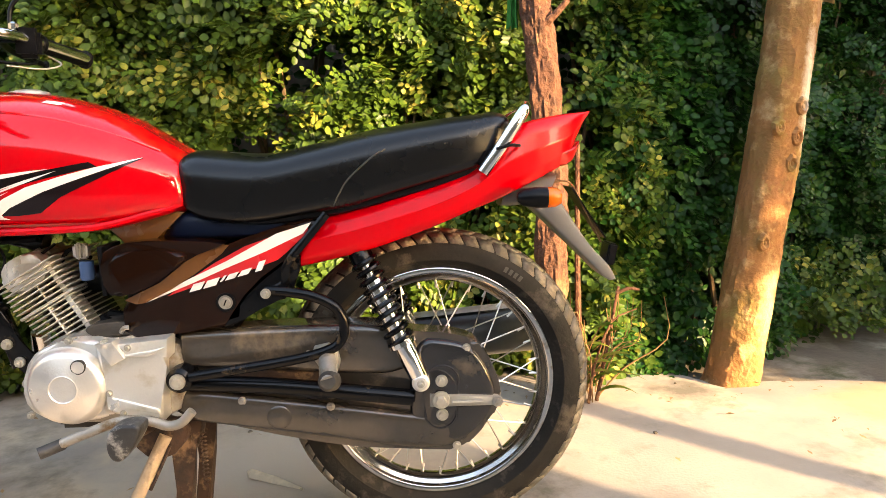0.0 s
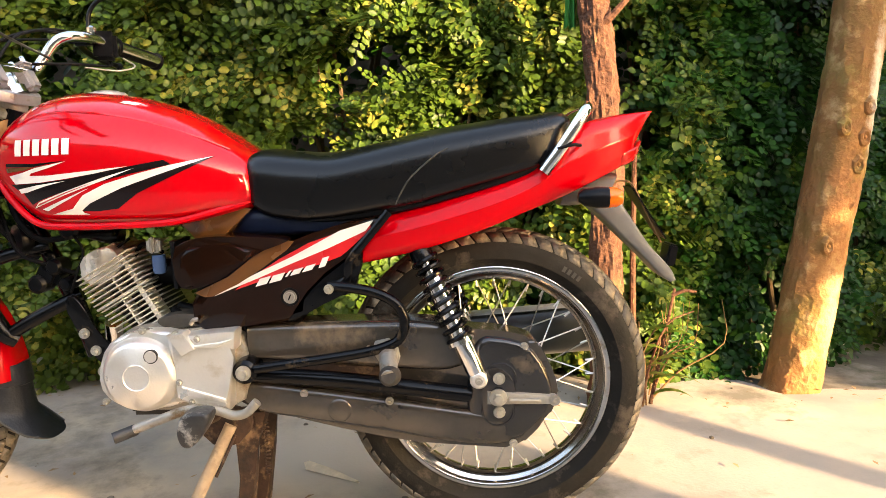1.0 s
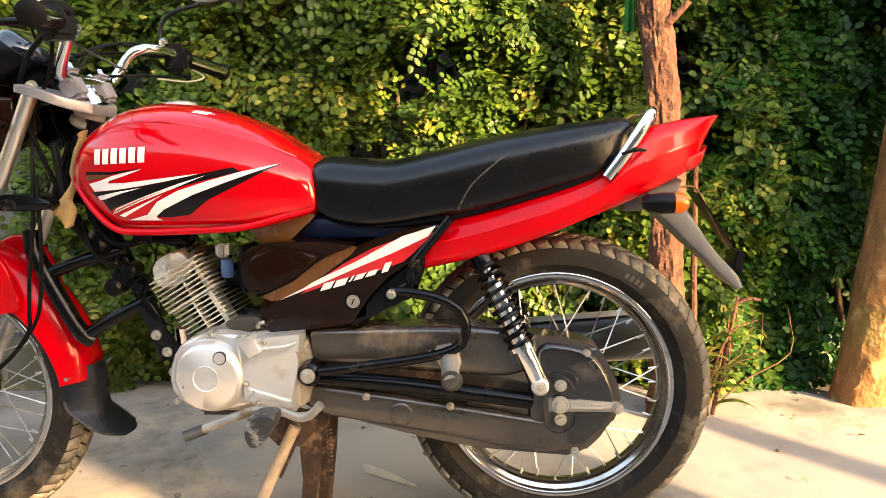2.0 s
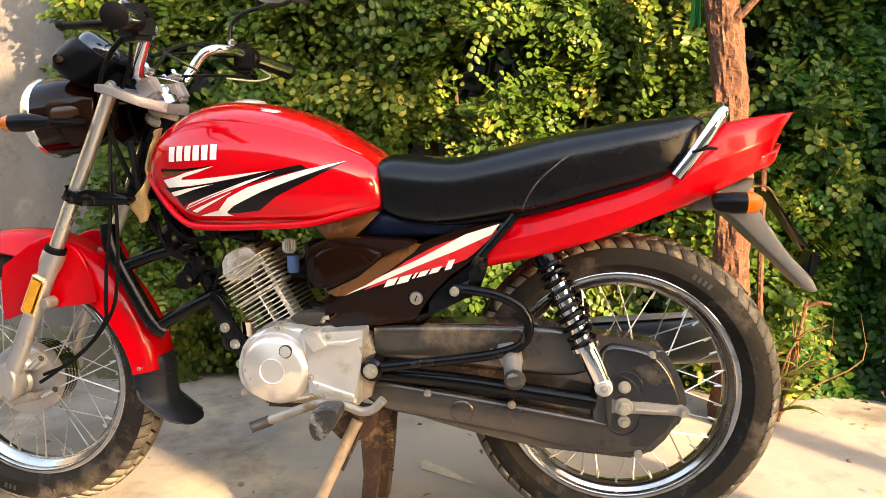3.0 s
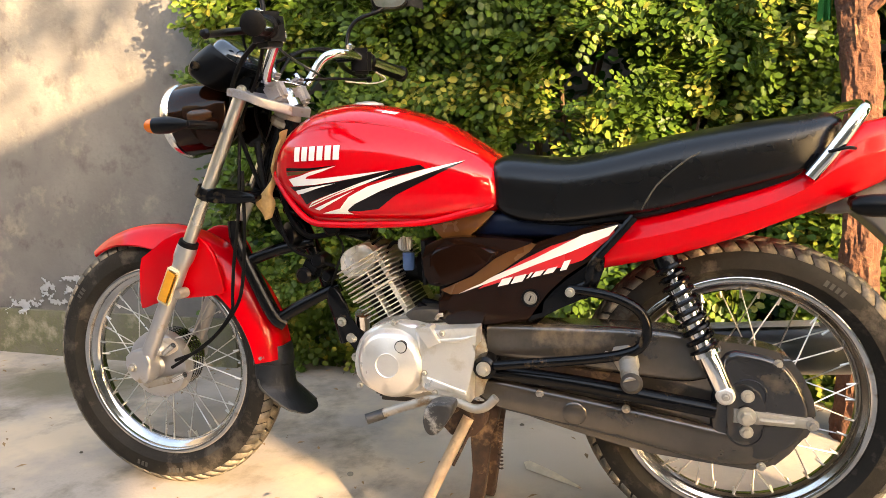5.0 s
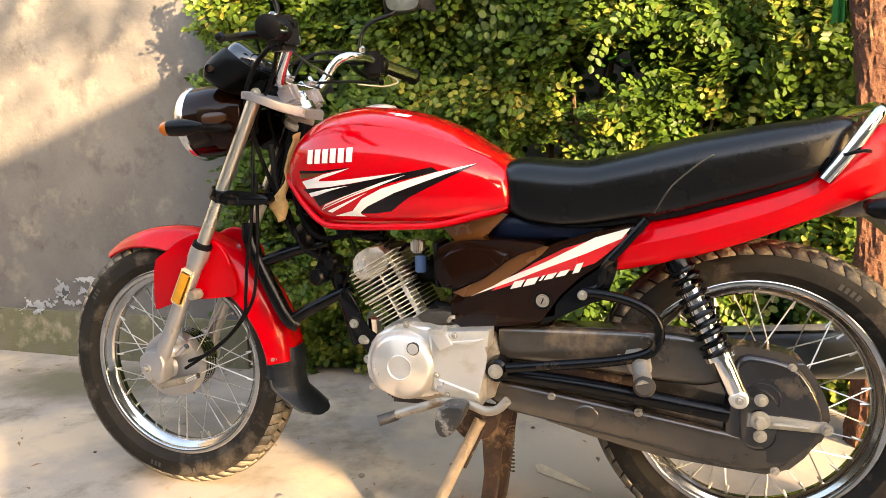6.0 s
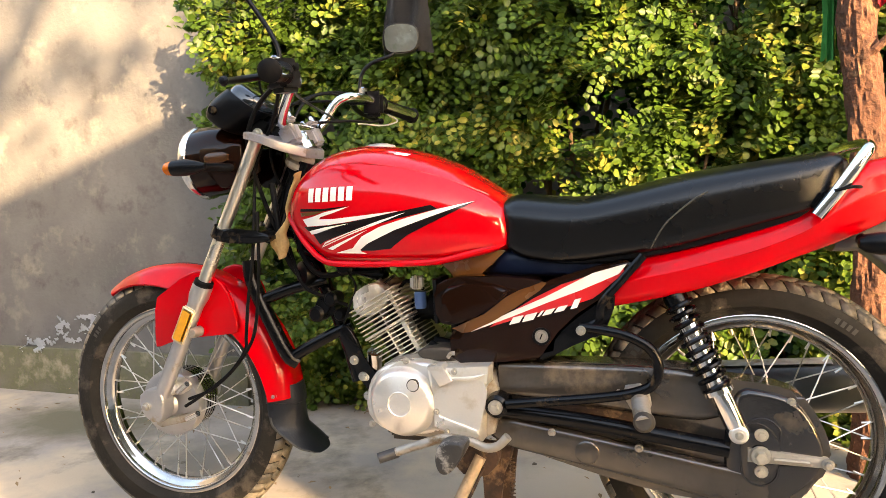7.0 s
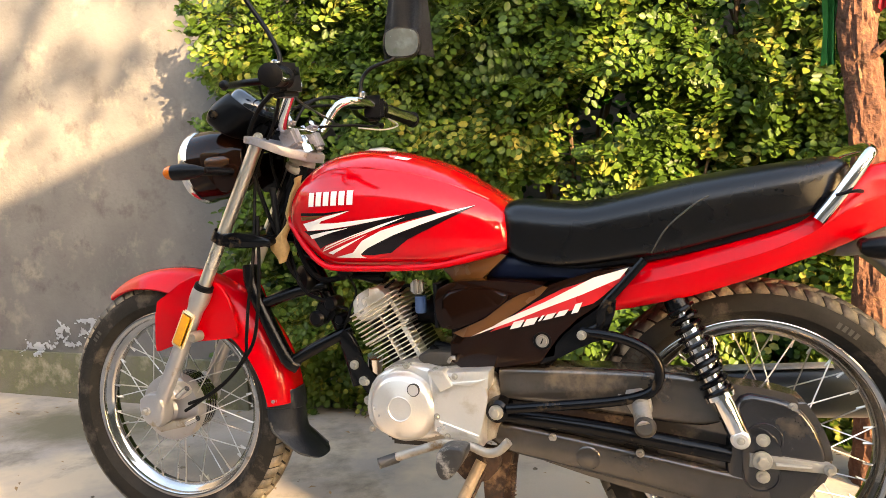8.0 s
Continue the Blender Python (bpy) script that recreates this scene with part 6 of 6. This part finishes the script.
# instrument pod
b = loft(bmesh.new(), [(-1.066, 0.918, -1.104, 0.944, 0.060), (-1.054, 0.910, -1.116, 0.952, 0.082), (-1.042, 0.912, -1.116, 0.966, 0.092), (-1.018, 0.925, -1.100, 0.988, 0.096),
                       (-0.985, 0.943, -1.070, 1.006, 0.098), (-0.972, 0.950, -1.056, 1.013, 0.096)], 36, 3.4, 3)
ip = part("instrument_pod", b, PLASTIC, bike, "black plastic instrument pod with a domed glass face", 50)
b = loft(bmesh.new(), [(-0.976, 0.951, -1.056, 1.011, 0.092), (-0.966, 0.962, -1.046, 1.021, 0.087), (-0.966, 0.974, -1.034, 1.024, 0.074), (-0.978, 0.985, -1.020, 1.016, 0.045)], 32, 3.0, 4)
part("dial_glass", b, DIAL, ip, "domed dark dial glass", 60)
part("pod_screw", lathe(bmesh.new(), [(0, -0.003), (0.009, -0.003), (0.011, 0.004)], (-1.078, -0.0985, 0.960), n=16), FRAMEBLACK, ip)
part("pod_stay", block(bmesh.new(), (-1.0, 0, 0.92), (0.06, 0.10, 0.07), Euler((0, 0.5, 0)).to_matrix().to_4x4(), 0.012), FRAMEBLACK, ip)

# front fender: arched section swept round the wheel
def fender_mesh(a0, a1, n, half, drop, r_of):
    rings = []
    for i in range(n + 1):
        a = radians(a0 + (a1 - a0) * i / n)
        f = i / n
        h = half * (0.35 + 0.65 * min(1, f * 5)) if f < 0.2 else half
        R = r_of(f)
        ring = []
        for shell in (0.0, -0.004):
            row = []
            for j in range(13):
                u = -1 + 2 * j / 12
                yy = (h + shell) * math.copysign(abs(u) ** 0.75, u)
                rr = R + shell - drop(f) * abs(u) ** 2.6
                row.append((FA.x + rr * math.cos(a), yy, FA.z + rr * math.sin(a)))
            ring += row if shell == 0 else row[::-1]
        rings.append(ring)
    return rings_to(bmesh.new(), rings)


ff = part("front_fender", fender_mesh(125, 5, 48, 0.066, lambda f: 0.016 + 0.060 * min(1, f * 1.8) * (1 - 0.55 * max(0.0, f - 0.6) / 0.4), lambda f: 0.324 + 0.010 * math.sin(f * 3.14) - 0.004 * f), REDPLASTIC, bike, "red plastic front mudguard with deep side skirts", 50)
for s in (-1, 1):
    part("skirt", plate(bmesh.new(), [(-1.276, 0.545), (-1.262, 0.552), (-1.185, 0.604), (-1.150, 0.612), (-1.120, 0.600), (-1.085, 0.575), (-1.064, 0.511), (-1.058, 0.480), (-1.064, 0.470), (-1.111, 0.464), (-1.174, 0.457), (-1.233, 0.446), (-1.279, 0.428), (-1.282, 0.436)], s * 0.070 - 0.004, s * 0.070 + 0.004, 0.003, 1), REDPLASTIC, ff)


def flap_mesh(rows, thick, k=4, n=20):
    """Rubber sheet wrapped round the tyre: rows of (side x, side z, middle x, middle z, half width)."""
    rings = []
    for xs, zs, xm, zm, hw in smooth_rows(rows, k):
        ring = []
        for back in (0, 1):
            for i in range(n + 1):
                v = (2 * i / n - 1) * (-1 if back else 1)
                f = 1 - abs(v) ** 2.4
                ring.append((xs + (xm - xs) * f - back * thick, hw * math.copysign(abs(v) ** 0.85, v) * (1 - 0.05 * back), zs + (zm - zs) * f - back * thick * 0.6))
        rings.append(ring)
    return rings_to(bmesh.new(), rings)


FLAP = [(-1.000, 0.344, -0.950, 0.346, 0.050), (-1.003, 0.300, -0.945, 0.300, 0.052), (-0.999, 0.276, -0.943, 0.268, 0.054), (-0.990, 0.255, -0.936, 0.242, 0.056), (-0.956, 0.230, -0.916, 0.220, 0.057), (-0.928, 0.211, -0.900, 0.203, 0.054), (-0.908, 0.203, -0.890, 0.193, 0.044)]
mf = part("mud_flap", flap_mesh(FLAP, 0.005), FLAPRUBBER, bike, "black rubber mud flap flaring out", 50)
part("flap_collar", flap_mesh([(-1.003, 0.344, -0.947, 0.347, 0.0535), (-1.005, 0.325, -0.943, 0.326, 0.0545), (-1.006, 0.309, -0.941, 0.304, 0.055)], 0.004), FLAPRUBBER, mf, "", 50)
# pale beads paint the highlight along both edges of the flap
for s in (-1, 1):
    part("flap_bead", tube(bmesh.new(), [(x, s * (w + 0.0005), z) for x, z, xm, zm, w in FLAP[2:]], 0.0022, 8, 4), TYREMARK, mf, "grey bead painting the highlight along the flap edge")
bolt(mf, -0.986, -0.0545, 0.326, 0.007, 0.008, ALUDIRT)

# cables from bar to brake and clutch
part("control_cable", tube(bmesh.new(), [(-0.87, -0.17, 0.985), (-0.93, -0.10, 0.93), (-1.0, -0.06, 0.84), (-0.995, -0.09, 0.70), (-0.998, -0.10, 0.621), (-1.012, -0.10, 0.543), (-1.020, -0.10, 0.475), (-1.026, -0.10, 0.437), (-1.072, -0.10, 0.382), (-1.150, -0.095, 0.328), (-1.197, -0.088, 0.300)], 0.0038, 8, 5), RUBBER, bike, "black rubber control cable")
for pts, r in (([(-0.985, -0.09, 0.74), (-0.980, -0.10, 0.64), (-0.984, -0.10, 0.58), (-0.996, -0.10, 0.491), (-1.017, -0.10, 0.443), (-1.059, -0.10, 0.393), (-1.12, -0.098, 0.345), (-1.185, -0.09, 0.318)], 0.0038),
               ([(-0.855, 0.16, 1.0), (-0.92, 0.10, 1.01), (-1.0, 0.05, 0.96), (-1.0, 0, 0.86), (-0.97, 0.03, 0.74)], 0.0035),
               ([(-0.86, 0.2, 0.995), (-0.93, 0.15, 1.0), (-0.99, 0.0, 0.98), (-0.96, -0.10, 1.02), (-0.88, -0.20, 1.0)], 0.003),
               ([(-0.87, -0.18, 0.99), (-0.95, -0.13, 0.95), (-1.0, -0.09, 0.88), (-0.99, -0.05, 0.76), (-0.95, -0.04, 0.66)], 0.005),
               ([(-0.84, 0.22, 0.975), (-0.82, 0.2, 0.95), (-0.86, 0.12, 0.945), (-0.92, 0.07, 0.94)], 0.003),
               ([(-0.97, -0.05, 0.80), (-0.95, -0.06, 0.70), (-0.93, -0.05, 0.62), (-0.88, -0.03, 0.56)], 0.007)):
    part("control_cable", tube(bmesh.new(), pts, r, 8, 5), RUBBER, bike)

for pts, r, m_ in (([(-0.845, -0.17, 0.985), (-0.87, -0.10, 0.975), (-0.885, 0.0, 0.965), (-0.88, 0.08, 0.95)], 0.0026, SILENCER),
                   ([(-0.86, 0.17, 1.012), (-0.90, 0.12, 1.015), (-0.93, 0.05, 0.99), (-0.945, 0.0, 0.93)], 0.0032, RUBBER),
                   ([(-0.800, 0.22, 0.968), (-0.775, 0.22, 0.950), (-0.80, 0.19, 0.938), (-0.845, 0.14, 0.940)], 0.0019, ALUDIRT)):
    part("control_cable", tube(bmesh.new(), pts, r, 8, 5), m_, bike)

horn = part("horn", lathe(bmesh.new(), [(0, -0.018), (0.012, -0.018), (0.026, -0.012), (0.030, 0.0), (0.028, 0.010), (0.0, 0.014)], (-0.905, -0.035, 0.600), (-0.6, -0.8, 0.0), 26), PLASTIC, bike, "round black horn under the steering head")
part("horn_face", lathe(bmesh.new(), [(0, -0.020), (0.009, -0.020), (0.011, -0.016)], (-0.905, -0.035, 0.600), (-0.6, -0.8, 0.0), 18), BOLT, horn)
for pts, r in (([(-0.93, -0.03, 0.70), (-0.90, -0.05, 0.64), (-0.86, -0.05, 0.60), (-0.80, -0.04, 0.605), (-0.72, -0.05, 0.61)], 0.006),
               ([(-0.94, -0.04, 0.66), (-0.90, -0.06, 0.58), (-0.85, -0.06, 0.555), (-0.80, -0.05, 0.535)], 0.004),
               ([(-0.80, -0.06, 0.62), (-0.77, -0.07, 0.58), (-0.78, -0.08, 0.54), (-0.80, -0.07, 0.50)], 0.0025),
               ([(-0.60, -0.09, 0.47), (-0.57, -0.10, 0.455), (-0.55, -0.11, 0.45), (-0.53, -0.11, 0.448)], 0.007)):
    part("wiring_loom", tube(bmesh.new(), pts, r, 8, 4), RUBBER, bike)
under = part("sump", block(bmesh.new(), (-0.60, -0.02, 0.285), (0.20, 0.16, 0.04), None, 0.012), ENGDARK, bike, "oily dark sump below the engine")
for x, y, z in ((-0.55, -0.09, 0.285), (-0.59, -0.10, 0.278), (-0.66, -0.085, 0.285)):
    bolt(under, x, y, z, 0.009, 0.010, RUST)
part("starter_cover", pillow(bmesh.new(), [(-0.625, 0.455), (-0.60, 0.468), (-0.545, 0.470), (-0.520, 0.455), (-0.53, 0.440), (-0.60, 0.438)], -0.125, -0.05, 0.008), ENGDARK, bike, "black cover above the gearbox")
part("clutch_arm", tube(bmesh.new(), [(-0.552, -0.135, 0.452), (-0.546, -0.137, 0.460), (-0.538, -0.135, 0.461)], 0.004, 8, 3), ALUDIRT, bike, "small steel clutch arm")


# ---- loose things ----
def hanging_cloth(name, top, size, mat, label, category, seed, taper=1.0):
    """A limp piece of cloth, folded lengthwise, hanging from its top edge."""
    x, y, z = top
    w, h = size
    bm = bmesh.new()
    rows = []
    nu, nv = 18, 16
    for j in range(nv + 1):
        v = j / nv
        row = []
        for i in range(nu + 1):
            u = i / nu - 0.5
            ww = w * (1 + (taper - 1) * v)
            fold = 0.009 * math.sin(u * 13 + seed) * (0.4 + v) + 0.01 * noise.noise((u * 4 + seed, v * 3, seed))
            row.append((x + u * ww + 0.01 * noise.noise((u * 2, v * 2, seed + 3)), y + fold, z - h * v + 0.012 * noise.noise((u * 5, seed, v))))
        rows.append(row)
    vs = [[bm.verts.new(p) for p in r] for r in rows]
    for a_, b_ in zip(vs, vs[1:]):
        for i in range(nu):
            bm.faces.new((a_[i], a_[i + 1], b_[i + 1], b_[i]))
    bmesh.ops.solidify(bm, geom=list(bm.faces), thickness=0.0015)
    return tagged(part(name, bm, mat, None, "", 60), label, category)


hanging_cloth("cloth", (-0.783, 0.33, 1.42), (0.080, 0.285), CLOTH, "limp black cloth hung beside the mirror", "cloth", 1.0, 1.75)
hanging_cloth("ribbon", (0.255, 0.62, 1.45), (0.030, 0.37), GREENCLOTH, "bright green fabric strip hanging by the trunk", "cloth", 2.0, 1.1)
hanging_cloth("ribbon", (0.290, 0.63, 1.42), (0.028, 0.31), GREENCLOTH, "bright green fabric strip hanging by the trunk", "cloth", 4.0, 1.3)
hanging_cloth("ribbon", (0.375, 0.58, 1.36), (0.05, 0.16), REDCLOTH, "red fabric scrap tied to the trunk", "cloth", 5.0, 1.0)

hanging_cloth("cloth", (1.335, 0.95, 1.55), (0.10, 0.345), STRAPCLOTH, "faded tan cloth hanging in the hedge", "cloth", 7.0, 0.9)

# tan rag tucked in front of the tank
bm = bmesh.new()
loft(bm, [(-0.893, 0.815, -0.880, 0.825, 0.010), (-0.912, 0.765, -0.897, 0.780, 0.013), (-0.925, 0.715, -0.912, 0.728, 0.009), (-0.958, 0.682, -0.920, 0.695, 0.009), (-0.960, 0.658, -0.918, 0.668, 0.008), (-0.942, 0.636, -0.928, 0.640, 0.004)], 18, 2.2, 5, yc=-0.080)
for v in bm.verts:
    v.co += Vector((1, 1, 1)) * 0.006 * noise.noise(v.co * 40)
tagged(part("rag", bm, STRAPCLOTH), "crumpled tan rag tucked before the fuel tank", "rag")

# leaf litter and grit on the slab
rng = random.Random(31)
bm = bmesh.new()
for _ in range(420):
    x, y = rng.uniform(-2.6, 2.2), rng.uniform(-0.3, 0.95) if rng.random() < 0.5 else rng.uniform(0.55, 0.98)
    if y > slab_edge(x) - 0.02:
        continue
    s, a = rng.uniform(0.004, 0.016), rng.uniform(0, 6.28)
    z = 0.006
    ca, sa = math.cos(a) * s, math.sin(a) * s
    q = [bm.verts.new((x + ca, y + sa, z + rng.uniform(-0.003, 0.004))), bm.verts.new((x - sa * 0.35, y + ca * 0.35, z + 0.003)),
         bm.verts.new((x - ca, y - sa, z + rng.uniform(-0.003, 0.004))), bm.verts.new((x + sa * 0.35, y - ca * 0.35, z + 0.003))]
    bm.faces.new(q)
tagged(part("leaf_litter", bm, DRYLEAF), "scattered dry leaf bits and grit on concrete", "litter", "", "stuff")

# pale three-sided sliver lying on the slab
bm = bmesh.new()
rings_to(bm, [[(-0.300, 0.143, 0.003), (-0.303, 0.147, 0.006), (-0.304, 0.142, 0.003)], [(-0.37, 0.178, 0.003), (-0.372, 0.195, 0.014), (-0.378, 0.205, 0.003)], [(-0.440, 0.215, 0.003), (-0.435, 0.235, 0.016), (-0.452, 0.252, 0.003)]])
tagged(part("wood_splinter", bm, PALESLIVER), "pale thin pointed sliver lying on the concrete", "wood")
# small stones
rng = random.Random(77)
for q in range(16):
    bm = bmesh.new()
    r = bmesh.ops.create_icosphere(bm, subdivisions=2, radius=rng.uniform(0.004, 0.009))
    for v in r["verts"]:
        v.co *= 1 + 0.35 * noise.noise(v.co * 120 + Vector((q, 0, 0)))
        v.co.z *= 0.6
    x = rng.uniform(-1.9, 1.3)
    bmesh.ops.translate(bm, vec=(x, rng.uniform(-0.1, 0.75), 0.002 - 0.014 * min(1.3, max(0.0, -0.3 - x))), verts=bm.verts)
    tagged(part("pebble", bm, SOIL), "small brown pebble lying on the concrete slab", "stone", "pebbles on the slab")
